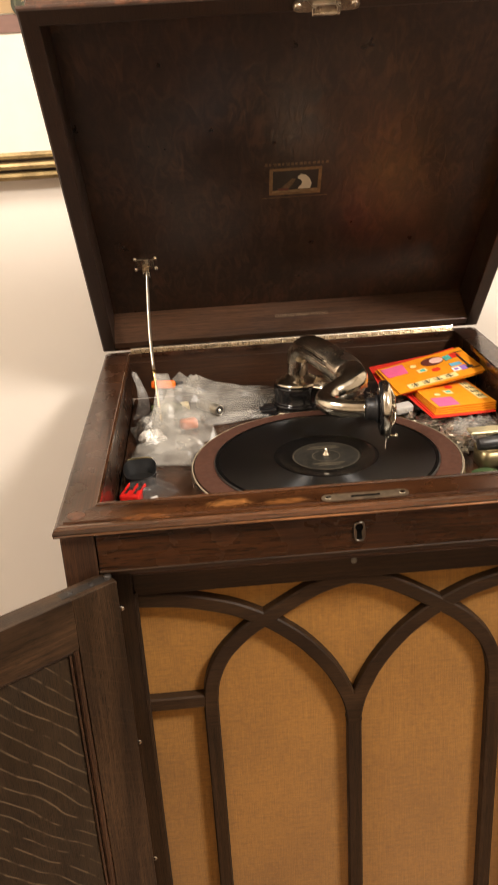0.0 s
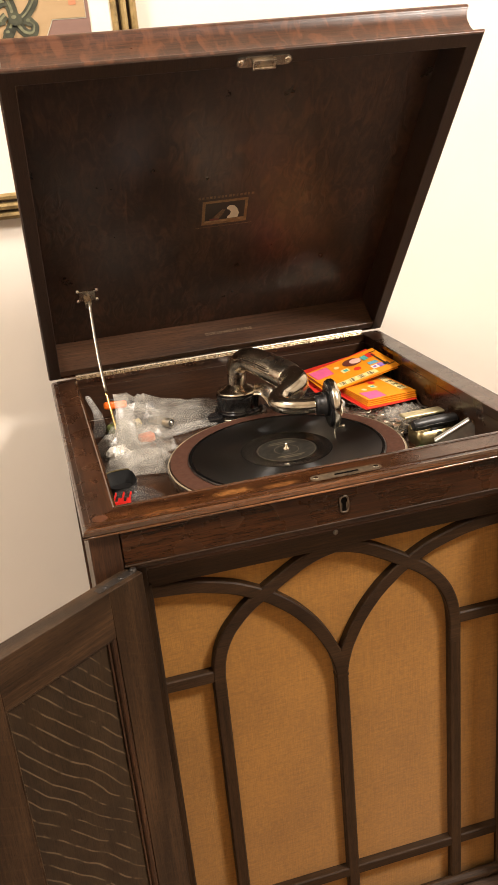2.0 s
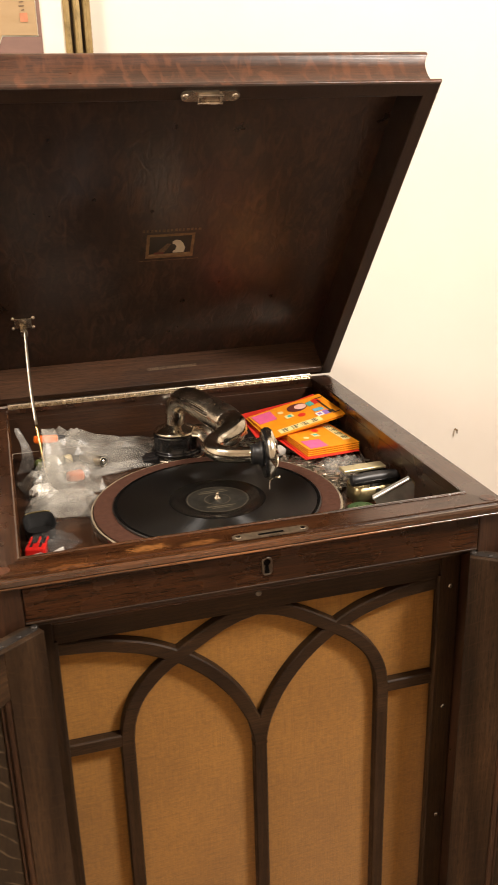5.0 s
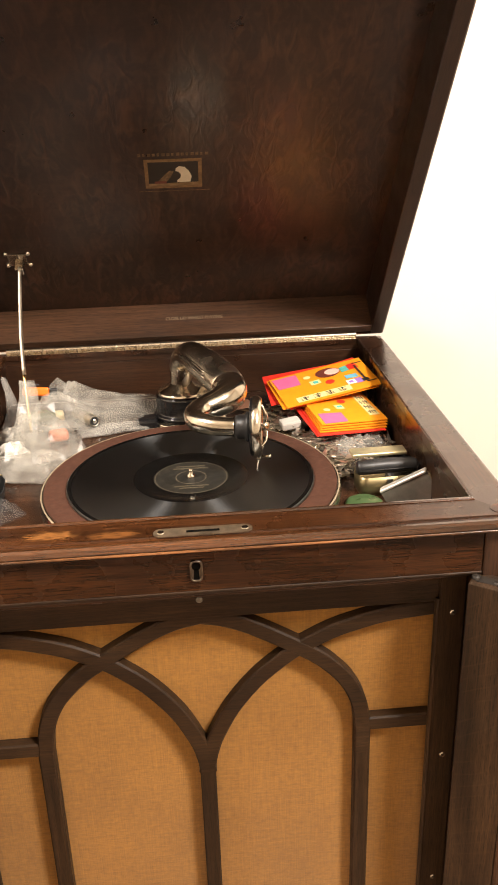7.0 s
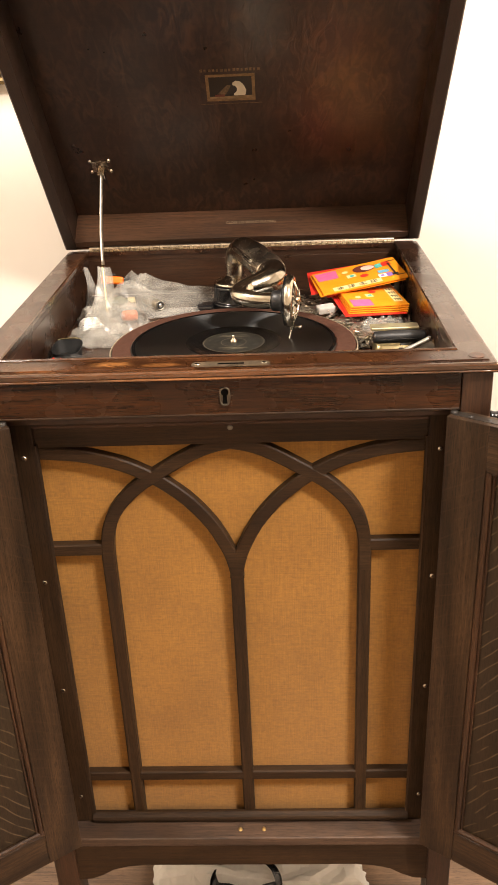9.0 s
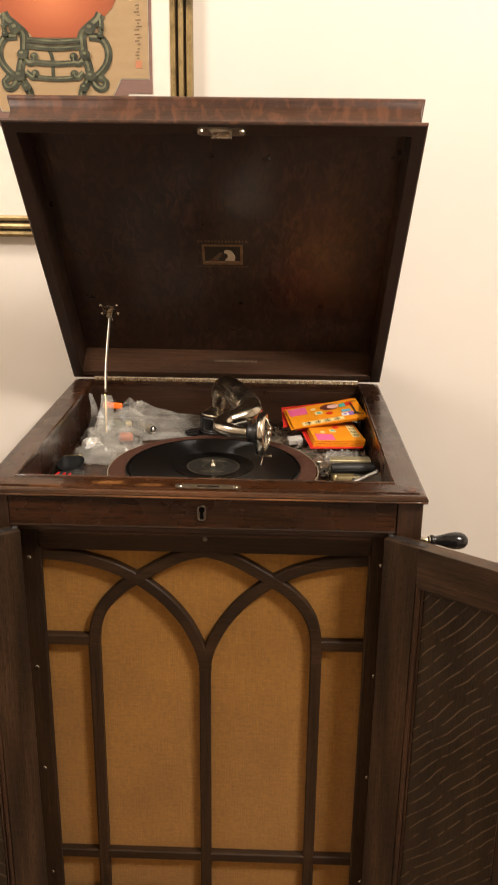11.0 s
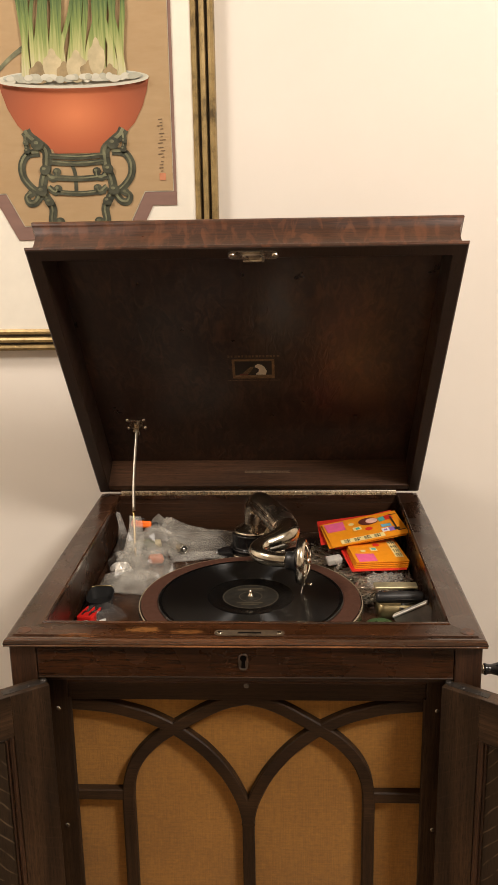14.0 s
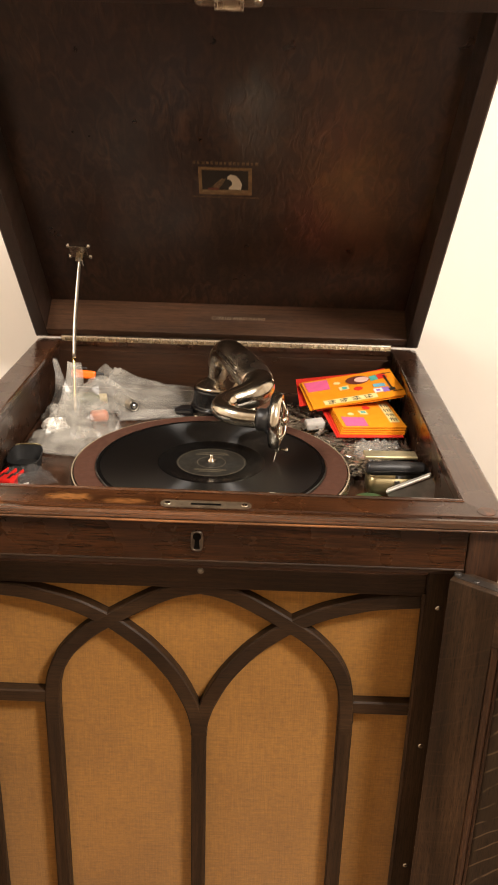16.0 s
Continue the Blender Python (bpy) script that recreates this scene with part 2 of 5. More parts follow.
GREEN = plain("green_plastic", (0.05, 0.09, 0.035), 0.3, 0, 0.2, 50)
GREY_TIN = plain("grey_tin", (0.22, 0.2, 0.165), 0.35, 0.5, 0.25, 70)


def wall_paint():
    m, n, l, b = material("cream_wall_paint")
    v = coords(n, l)
    l.new(ramp(n, l, noise_tex(n, l, v, 2.2, 5), [(0.3, (0.77, 0.706, 0.622)), (0.7, (0.83, 0.77, 0.687))]), b.inputs["Base Color"])
    b.inputs["Roughness"].default_value = 0.5
    bump(n, l, b, noise_tex(n, l, v, 180, 3), 0.08, 0.001)
    return m


def grille_cloth():
    m, n, l, b = material("golden_grille_cloth")
    warp = noise_tex(n, l, coords(n, l, (900, 1, 28)), 1.0, 3)
    weft = noise_tex(n, l, coords(n, l, (28, 1, 900)), 1.0, 3)
    thread = maths(n, l, "ADD", warp, weft)
    base = ramp(n, l, noise_tex(n, l, coords(n, l), 9, 3), [(0.3, (0.268, 0.119, 0.0135)), (0.7, (0.334, 0.151, 0.018))])
    tone = ramp(n, l, maths(n, l, "MULTIPLY", thread, 0.5), [(0.34, 0.78), (0.66, 1.16)])
    slub = ramp(n, l, noise_tex(n, l, coords(n, l, (150, 1, 260)), 1.0, 4, 0.65), [(0.32, 0.84), (0.68, 1.14)])
    base = mix(n, l, 1.0, base, slub, "MULTIPLY")
    l.new(mix(n, l, 1.0, base, tone, "MULTIPLY"), b.inputs["Base Color"])
    b.inputs["Roughness"].default_value = 0.75
    b.inputs["Sheen Weight"].default_value = 0.25
    bump(n, l, b, thread, 0.4, 0.0006)
    return m


def shellac():
    m, n, l, b = material("black_shellac_grooves")
    b.inputs["Base Color"].default_value = (0.003, 0.0028, 0.0026, 1)
    b.inputs["Roughness"].default_value = 0.33
    b.inputs["Anisotropic"].default_value = 1.0
    b.inputs["Anisotropic Rotation"].default_value = 0.25
    b.inputs["Specular IOR Level"].default_value = 1.0
    b.inputs["Coat Weight"].default_value = 0.0
    b.inputs["Coat Roughness"].default_value = 0.16
    t = n.new("ShaderNodeTangent")
    t.direction_type, t.axis = "RADIAL", "Z"
    l.new(t.outputs[0], b.inputs["Tangent"])
    return m


def film_plastic(name, clear=0.5, tint=(0.62, 0.59, 0.53)):
    m, n, l, b = material(name)
    out = n["Material Output"]
    b.inputs["Base Color"].default_value = (*tint, 1)
    b.inputs["Roughness"].default_value = 0.24
    b.inputs["Specular IOR Level"].default_value = 0.6
    tr, ms = n.new("ShaderNodeBsdfTransparent"), n.new("ShaderNodeMixShader")
    milk = ramp(n, l, noise_tex(n, l, coords(n, l), 26, 4), [(0.3, clear * 0.65), (0.7, min(0.95, clear * 1.25))])
    l.new(milk, ms.inputs[0])
    l.new(b.outputs[0], ms.inputs[1])
    l.new(tr.outputs[0], ms.inputs[2])
    l.new(ms.outputs[0], out.inputs["Surface"])
    return m


def gilt():
    m, n, l, b = material("rubbed_gilt_frame")
    v = coords(n, l, (1, 1, 1))
    l.new(ramp(n, l, noise_tex(n, l, v, 35, 6, 0.7), [(0.3, (0.09, 0.06, 0.025)), (0.5, (0.3, 0.21, 0.085)), (0.75, (0.42, 0.3, 0.13))]), b.inputs["Base Color"])
    b.inputs["Metallic"].default_value = 0.45
    b.inputs["Roughness"].default_value = 0.42
    return m


def silk(name, low, high):
    m, n, l, b = material(name)
    l.new(ramp(n, l, noise_tex(n, l, coords(n, l, (25, 1, 90)), 1.0, 4), [(0.3, low), (0.7, high)]), b.inputs["Base Color"])
    b.inputs["Roughness"].default_value = 0.75
    return m


def bowl_paint():
    m, n, l, b = material("painted_orange_glaze")
    v = coords(n, l, (8.5, 1, 12))
    g = n.new("ShaderNodeTexGradient")
    g.gradient_type = "SPHERICAL"
    l.new(v, g.inputs["Vector"])
    l.new(ramp(n, l, g.outputs["Fac"], [(0.0, (0.25, 0.062, 0.022)), (0.45, (0.4, 0.1, 0.035)), (0.95, (0.6, 0.185, 0.07))]), b.inputs["Base Color"])
    b.inputs["Roughness"].default_value = 0.7
    return m


def leaf_paint():
    m, n, l, b = material("painted_narcissus_leaf")
    tc = n.new("ShaderNodeTexCoord")
    sep = n.new("ShaderNodeSeparateXYZ")
    l.new(tc.outputs["Object"], sep.inputs[0])
    streak = noise_tex(n, l, coords(n, l, (300, 1, 9)), 1.0, 3)
    h = maths(n, l, "ADD", maths(n, l, "MULTIPLY", sep.outputs["Z"], 5.6), maths(n, l, "MULTIPLY", streak, 0.7))
    l.new(ramp(n, l, h, [(0.3, (0.56, 0.5, 0.32)), (0.55, (0.42, 0.42, 0.17)), (0.75, (0.2, 0.26, 0.07)), (1.0, (0.07, 0.12, 0.035))]), b.inputs["Base Color"])
    b.inputs["Roughness"].default_value = 0.75
    return m


LEAD_IN = plain("smooth_shellac_edge", (0.004, 0.0037, 0.0034), 0.2, 0, 0.15, 60)
LEAD_IN.node_tree.nodes["Principled BSDF"].inputs["Specular IOR Level"].default_value = 0.35
WALL, CLOTH, SHELLAC, GILT = wall_paint(), grille_cloth(), shellac(), gilt()
BAG = film_plastic("cloudy_plastic_film", 0.72, (0.5, 0.47, 0.41))
BAG_GREY = film_plastic("grey_plastic_film", 0.66, (0.66, 0.62, 0.55))
BAG_CLEAR = film_plastic("clear_plastic_film", 0.84, (0.52, 0.49, 0.44))
MAT_BOARD = plain("cream_mat_board", (0.8, 0.75, 0.64), 0.8, 0, 0.03, 30)
SILK = silk("tan_silk", (0.375, 0.25, 0.125), (0.41, 0.28, 0.147))
MAUVE = silk("mauve_silk_border", (0.2, 0.115, 0.09), (0.235, 0.135, 0.105))
BOWL, LEAF = bowl_paint(), leaf_paint()
STAND = plain("painted_dark_green_wood", (0.05, 0.052, 0.031), 0.7, 0, 0.6, 55)
STAND_LIGHT = plain("painted_green_highlight", (0.15, 0.15, 0.085), 0.7, 0, 0.5, 60)
CHINA = plain("painted_pale_china", (0.55, 0.53, 0.43), 0.7, 0, 0.06, 60)
BULB = plain("painted_brown_bulb", (0.3, 0.22, 0.11), 0.7, 0, 0.3, 40)
SEAL = plain("faded_red_seal", (0.5, 0.2, 0.1), 0.7)
FLOOR_WOOD = oak("floor_boards", "x", (0.12, 0.07, 0.04), (0.2, 0.12, 0.07), 0.4)


# ---- mesh helpers ----
def part(name, bm, mat, parent=None, label="", smooth=False):
    me = bpy.data.meshes.new(name)
    bmesh.ops.recalc_face_normals(bm, faces=bm.faces)
    if smooth:
        for f in bm.faces:
            f.smooth = True
    bm.to_mesh(me)
    bm.free()
    me.materials.append(mat)
    ob = new(name, me)
    ob.parent = parent
    if label:
        tagged(ob, label)
    return ob


def thing(name, label, category, group="", at=None):
    ob = new(name)
    ob.empty_display_size = 0.02
    if at is not None:
        ob.matrix_world = at
    return tagged(ob, label, category, group)


def block(x0, x1, y0, y1, z0, z1, r=0.0015, seg=2, bm=None):
    """A box with eased edges."""
    own = bmesh.new()
    vs = [own.verts.new((x, y, z)) for x in (x0, x1) for y in (y0, y1) for z in (z0, z1)]
    for q in ((0, 1, 3, 2), (4, 6, 7, 5), (0, 4, 5, 1), (2, 3, 7, 6), (0, 2, 6, 4), (1, 5, 7, 3)):
        own.faces.new([vs[i] for i in q])
    if r > 0:
        bmesh.ops.bevel(own, geom=list(own.edges), offset=r, segments=seg, affect="EDGES", profile=0.5)
    if bm is None:
        return own
    me = bpy.data.meshes.new("tmp")
    own.to_mesh(me)
    own.free()
    bm.from_mesh(me)
    bpy.data.meshes.remove(me)
    return bm


def turned(bm, m):
    bmesh.ops.transform(bm, matrix=m, verts=bm.verts)
    return bm


def lathe(profile, n=48, bm=None):
    """Turns (radius, height) points round z."""
    bm = bm or bmesh.new()
    rings = []
    for r, z in profile:
        if r < 1e-6:
            rings.append([bm.verts.new((0, 0, z))])
        else:
            rings.append([bm.verts.new((r * math.cos(2 * math.pi * i / n), r * math.sin(2 * math.pi * i / n), z)) for i in range(n)])
    for a, b in zip(rings, rings[1:]):
        for i in range(n):
            j = (i + 1) % n
            if len(a) == 1 and len(b) == 1:
                continue
            if len(a) == 1:
                bm.faces.new((a[0], b[i], b[j]))
            elif len(b) == 1:
                bm.faces.new((a[i], a[j], b[0]))
            else:
                bm.faces.new((a[i], a[j], b[j], b[i]))
    return bm


def smooth_path(points, steps=8):
    """Catmull-Rom through points of any dimension."""
    pts = [np.array(p, float) for p in points]
    pts = [2 * pts[0] - pts[1]] + pts + [2 * pts[-1] - pts[-2]]
    out = []
    for i in range(1, len(pts) - 2):
        p0, p1, p2, p3 = pts[i - 1:i + 3]
        for k in range(steps):
            t = k / steps
            out.append(0.5 * (2 * p1 + (p2 - p0) * t + (2 * p0 - 5 * p1 + 4 * p2 - p3) * t * t + (3 * p1 - p0 - 3 * p2 + p3) * t ** 3))
    out.append(pts[-2])
    return out


def tube(points, n=20, steps=8, bm=None, squash=1.0):
    """A round tube through (x, y, z, radius) points, with closed ends."""
    bm = bm or bmesh.new()
    path = smooth_path(points, steps)
    rings, side = [], None
    for i, p in enumerate(path):
        a, b = path[max(0, i - 1)][:3], path[min(len(path) - 1, i + 1)][:3]
        d = Vector(b - a).normalized()
        if side is None:
            side = d.orthogonal().normalized()
        side = (side - d * side.dot(d)).normalized()
        up = d.cross(side)
        c = Vector(p[:3])
        rings.append([bm.verts.new(c + float(p[3]) * (math.cos(2 * math.pi * k / n) * side + squash * math.sin(2 * math.pi * k / n) * up)) for k in range(n)])
    for a, b in zip(rings, rings[1:]):
        for k in range(n):
            bm.faces.new((a[k], a[(k + 1) % n], b[(k + 1) % n], b[k]))
    bm.faces.new(rings[0][::-1])
    bm.faces.new(rings[-1])
    return bm


def slab(outline, y0, y1, bm=None):
    """An (x, z) outline with thickness from y0 to y1."""
    bm = bm or bmesh.new()
    a = [bm.verts.new((x, y0, z)) for x, z in outline]
    b = [bm.verts.new((x, y1, z)) for x, z in outline]
    bm.faces.new(a)
    bm.faces.new(b[::-1])
    for i in range(len(a)):
        j = (i + 1) % len(a)
        bm.faces.new((a[i], b[i], b[j], a[j]))
    return bm


def band(points, width, y0, y1, steps=8, ease=0.0015, bm=None):
    """A flat bar that follows (x, z) points, its front edges eased; y0 is its front."""
    bm = bm or bmesh.new()
    path = smooth_path(points, steps) if len(points) > 2 else [np.array(p, float) for p in points]
    rows = []
    for i, p in enumerate(path):
        a, b = path[max(0, i - 1)], path[min(len(path) - 1, i + 1)]
        d = (b - a) / np.linalg.norm(b - a)
        s = np.array((-d[1], d[0]))
        w = width / 2 if isinstance(width, (int, float)) else (width[0] + (width[1] - width[0]) * i / (len(path) - 1)) / 2
        ring = []
        for o, y in ((w, y1), (w, y0 + ease), (w - ease, y0), (-w + ease, y0), (-w, y0 + ease), (-w, y1)):
            q = p + s * o
            ring.append(bm.verts.new((q[0], y, q[1])))
        rows.append(ring)
    for a, b in zip(rows, rows[1:]):
        for k in range(6):
            bm.faces.new((a[k], a[(k + 1) % 6], b[(k + 1) % 6], b[k]))
    bm.faces.new(rows[0])
    bm.faces.new(rows[-1][::-1])
    return bm


def ellipse(cx, cz, rx, rz, n=28, a0=0.0, a1=2 * math.pi):
    return [(cx + rx * math.cos(a0 + (a1 - a0) * i / n), cz + rz * math.sin(a0 + (a1 - a0) * i / n)) for i in range(n if a1 - a0 > 6 else n + 1)]


def loop_loft(profile, rect, bm=None, open_back=False):
    """Lofts a profile of (outward, height) round a rectangle (x0, x1, y0, y1)."""
    bm = bm or bmesh.new()
    x0, x1, y0, y1 = rect
    rings = []
    for o, z in profile:
        back = 0 if open_back else o
        rings.append([bm.verts.new(p) for p in ((x0 - o, y0 - back, z), (x1 + o, y0 - back, z), (x1 + o, y1 + o, z), (x0 - o, y1 + o, z))])
    for a, b in zip(rings, rings[1:]):
        for k in range(4):
            bm.faces.new((a[k], a[(k + 1) % 4], b[(k + 1) % 4], b[k]))
    return bm, rings


def mitred(profile, a, b, out):
    """One side of a frame: profile (outward, height) between corners a and b, each with its own outward step per unit."""
    bm = bmesh.new()
    ends = []
    for corner, step in ((a, out[0]), (b, out[1])):
        ends.append([bm.verts.new((corner[0] + o * step[0], corner[1] + o * step[1], z)) for o, z in profile])
    n = len(profile)
    for i in range(n):
        j = (i + 1) % n
        bm.faces.new((ends[0][i], ends[0][j], ends[1][j], ends[1][i]))
    bm.faces.new(ends[0])
    bm.faces.new(ends[1][::-1])
    return bm


# ---- the room ----
X0, X1, Y0, Y1, ZC = -1.7, 2.3, -2.4, 0.575, 2.6
tagged(part("floor", block(X0 - 0.1, X1 + 0.1, Y0 - 0.1, Y1 + 0.1, -0.1, 0, 0), FLOOR_WOOD), "brown varnished wooden floor boards", "floor", kind="structure")
tagged(part("ceiling", block(X0 - 0.1, X1 + 0.1, Y0 - 0.1, Y1 + 0.1, ZC, ZC + 0.1, 0), WALL), "plain cream painted ceiling", "ceiling", kind="structure")
for nm, dims in (("wall_north", (X0 - 0.1, X1 + 0.1, Y1, Y1 + 0.1)), ("wall_south", (X0 - 0.1, X1 + 0.1, Y0 - 0.1, Y0)),
                 ("wall_west", (X0 - 0.1, X0, Y0, Y1)), ("wall_east", (X1, X1 + 0.1, Y0, Y1))):
    tagged(part(nm, block(*dims, 0, ZC, 0), WALL), "smooth cream painted room wall", "wall", kind="structure")
bb = bmesh.new()
for z0, z1, d in ((0, 0.07, 0.014), (0.07, 0.082, 0.011), (0.082, 0.094, 0.007)):
    block(X0, X1, Y1 - d, Y1 + 0.001, z0, z1, 0.002, 2, bb)
tagged(part("baseboard", bb, plain("baseboard_paint", (0.62, 0.55, 0.45), 0.45)), "moulded cream painted baseboard along the wall", "baseboard", kind="structure")

# ---- the gramophone ----
g = thing("gramophone", "dark oak cabinet gramophone with open lid and open doors", "gramophone")
RIM, HX = 0.92, 0.2665
# top rim, four mitred boards round the well
flat = [(0, RIM - 0.002), (0.0015, RIM), (0.028, RIM), (0.0285, RIM - 0.0015), (0.031, RIM - 0.0015)]
nose = [(0.031, RIM - 0.0016), (0.034, RIM - 0.0016), (0.0365, RIM - 0.003), (0.038, RIM - 0.0065), (0.037, RIM - 0.0105), (0.0345, RIM - 0.012), (0.03, RIM - 0.012)]
under = [(0.031, RIM - 0.012), (0, RIM - 0.012)]
corner = {"fl": (-0.231, 0.018), "fr": (0.231, 0.018), "br": (0.231, 0.486), "bl": (-0.231, 0.486)}
step = {"fl": (-0.94, -1.05), "fr": (0.94, -1.05), "br": (0.94, 0.55), "bl": (-0.94, 0.55)}
for a, b, mat in (("fl", "fr", OAK_RIM), ("fr", "br", OAK_Y), ("br", "bl", OAK_X), ("bl", "fl", OAK_Y)):
    part("rim_board", mitred(flat + under, corner[a], corner[b], (step[a], step[b])), mat, g)
    part("rim_moulding", mitred(nose, corner[a], corner[b], (step[a], step[b])), OAK_NOSE if a == "fl" else mat, g,
         "rubbed rounded moulding along the rim" if a == "fl" else "")
part("worn_edge", tube([(-0.266, -0.0212, RIM - 0.009, 0.0012), (0.0, -0.0213, RIM - 0.009, 0.0013), (0.266, -0.0212, RIM - 0.009, 0.0012)], 8, 20), OAK_BARE, g, "rubbed bare edge of the rim moulding", True)
# worn bead round the inner edge; lighter oak gives front and left its highlight
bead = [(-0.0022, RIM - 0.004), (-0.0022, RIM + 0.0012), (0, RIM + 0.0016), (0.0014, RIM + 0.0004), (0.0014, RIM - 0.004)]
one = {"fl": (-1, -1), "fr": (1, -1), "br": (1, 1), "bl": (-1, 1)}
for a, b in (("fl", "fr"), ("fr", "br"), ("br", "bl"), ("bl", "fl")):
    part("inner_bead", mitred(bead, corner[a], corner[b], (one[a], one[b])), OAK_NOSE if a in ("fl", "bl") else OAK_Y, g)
for x in (-0.2475, 0.2475):
    part("round_plug", turned(lathe([(0, 0.0004), (0.0078, 0.0004), (0.0082, -0.003)], 24), pose(x, -0.001, RIM)), OAK_LID, g, "reddish round wooden plug")
# well
WB = 0.855
part("well_wall", block(-0.2345, 0.2345, 0.486, 0.498, WB, RIM - 0.0125, 0.0005), OAK_X, g)
part("well_wall", block(-0.2345, 0.2345, 0.003, 0.018, WB, RIM - 0.0125, 0.0005), OAK_X, g)
for s in (-1, 1):
    part("well_wall", block(min(s * 0.231, s * 0.2405), max(s * 0.231, s * 0.2405), 0.0185, 0.4855, WB, RIM - 0.0125, 0.0005), OAK_Y, g)
part("motor_board", block(-0.2305, 0.2305, 0.0185, 0.4855, WB - 0.012, WB, 0.001), BOARD, g, "glossy dark varnished motor board")
# carcass
part("fascia", block(-0.2315, 0.2315, -0.0145, 0.002, 0.87, RIM - 0.0122, 0.001), OAK_RIM, g)
part("fascia_bead", tube([(-0.2315, -0.0135, 0.8692, 0.0016), (0.2315, -0.0135, 0.8692, 0.0016)], 10, 1), OAK_DULL, g)
for s in (-1, 1):
    part("front_post", block(min(s * 0.2325, s * 0.2625), max(s * 0.2325, s * 0.2625), -0.0145, 0.02, 0, RIM - 0.0122, 0.0015), OAK_Z, g)
    part("rear_post", block(min(s * 0.2325, s * 0.2635), max(s * 0.2325, s * 0.2635), 0.472, 0.505, 0, RIM - 0.0122, 0.0015), OAK_Z, g)
    part("side_panel", block(min(s * 0.246, s * 0.26), max(s * 0.246, s * 0.26), 0.02, 0.472, 0.215, RIM - 0.0122, 0.0008), OAK_SIDE, g, "faded brown oak side panel")
part("back_panel", block(-0.2325, 0.2325, 0.49, 0.5, 0.215, WB - 0.013, 0.001), OAK_Z, g)
part("bottom_shelf", block(-0.2325, 0.2325, -0.012, 0.49, 0.25, 0.264, 0.0015), OAK_SHELF, g)
for x in (-0.012, 0.019):
    part("bullet_catch", turned(lathe([(0, 0.004), (0.002, 0.003), (0.0028, 0.0), (0.004, -0.0005)], 12), pose(x, 0.002, 0.264)), BRASS, g, "small brass bullet catch", True)
ap = [(-0.2325, 0.249), (-0.2325, 0.185), (-0.215, 0.187), (-0.2, 0.194), (-0.185, 0.204), (-0.165, 0.21), (-0.14, 0.213), (0.14, 0.213), (0.165, 0.21), (0.185, 0.204), (0.2, 0.194), (0.215, 0.187), (0.2325, 0.185), (0.2325, 0.249)]
part("apron", slab(ap, -0.0105, 0.006), OAK_DULL, g, "shaped oak apron under the doors")

# grille: board with interlaced arches before the cloth
gf = 0.0165
part("grille_cloth", block(-0.225, 0.225, 0.032, 0.0345, 0.266, 0.865, 0), CLOTH, g, "woven golden brown grille cloth")
for s in (-1, 1):
    part("grille_stile", block(min(s * 0.2085, s * 0.2322), max(s * 0.2085, s * 0.2322), gf, 0.0317, 0.265, 0.869, 0.0015), OAK_DULL_Z, g)
    part("stile_bead", tube([(s * 0.2085, 0.0195, 0.275, 0.0032), (s * 0.2085, 0.0195, 0.825, 0.0032)], 10, 1), OAK_DULL_Z, g)
    for z in (0.81, 0.65, 0.49, 0.31):
        part("screw", turned(lathe([(0, 0.0012), (0.0022, 0.0008), (0.003, 0)], 12), pose(s * 0.2215, gf, z, 90)), NICKEL, g)
part("grille_top_rail", block(-0.2085, 0.2085, 0.0198, 0.0317, 0.8205, 0.847, 0.0012), OAK_DULL, g)
part("rail_moulding", block(-0.2085, 0.2085, 0.0145, 0.0317, 0.8475, 0.869, 0.003, 3), OAK_DULL, g)
part("screw", turned(lathe([(0, 0.0012), (0.0024, 0.0008), (0.0032, 0)], 12), pose(0.001, 0.0198, 0.8395, 90)), GREY_TIN, g)
part("grille_bottom_rail", tube([(-0.2085, 0.019, 0.2715, 0.0075), (0.2085, 0.019, 0.2715, 0.0075)], 14, 1), OAK_DULL, g)
bar_w, f0 = 0.0148, 0.0205
arch_a = [(-0.1455, 0.66), (-0.145, 0.695), (-0.1405, 0.721), (-0.13, 0.744), (-0.114, 0.763), (-0.1, 0.775), (-0.087, 0.7835), (-0.064, 0.798), (-0.041, 0.811), (-0.02, 0.8195), (0.004, 0.8245)]
arch_b = [(0.001, 0.65), (-0.003, 0.672), (-0.0095, 0.692), (-0.025, 0.7225), (-0.048, 0.752), (-0.071, 0.7725), (-0.087, 0.7835), (-0.115, 0.798), (-0.141, 0.8065), (-0.167, 0.8125), (-0.2085, 0.8165)]
bars = []
for k, s in enumerate((-1, 1)):
    bars += [([(-s * x if s > 0 else x, z) for x, z in arch_a], 0.0001 * k), ([(-s * x if s > 0 else x, z) for x, z in arch_b], 0.0002 + 0.0001 * k)]
    bars += [([(s * 0.1465, 0.272), (s * 0.1455, 0.6599)], 0.0001), ([(s * 0.147, 0.6925), (s * 0.2085, 0.6925)], 0.0006)]
bars += [([(0, 0.272), (0, 0.676)], 0.0005), ([(-0.2085, 0.343), (0.2085, 0.343)], 0.0007)]
for pts, dy in bars:
    pts = [(x, z - 0.003) for x, z in pts]
    part("grille_bar", band(pts, bar_w, f0 + dy, 0.0317, 5, 0.0016), OAK_DULL_Z if abs(pts[0][0] - pts[-1][0]) < 0.01 else OAK_DULL, g)

# keyhole and lock plate
esc = bmesh.new()
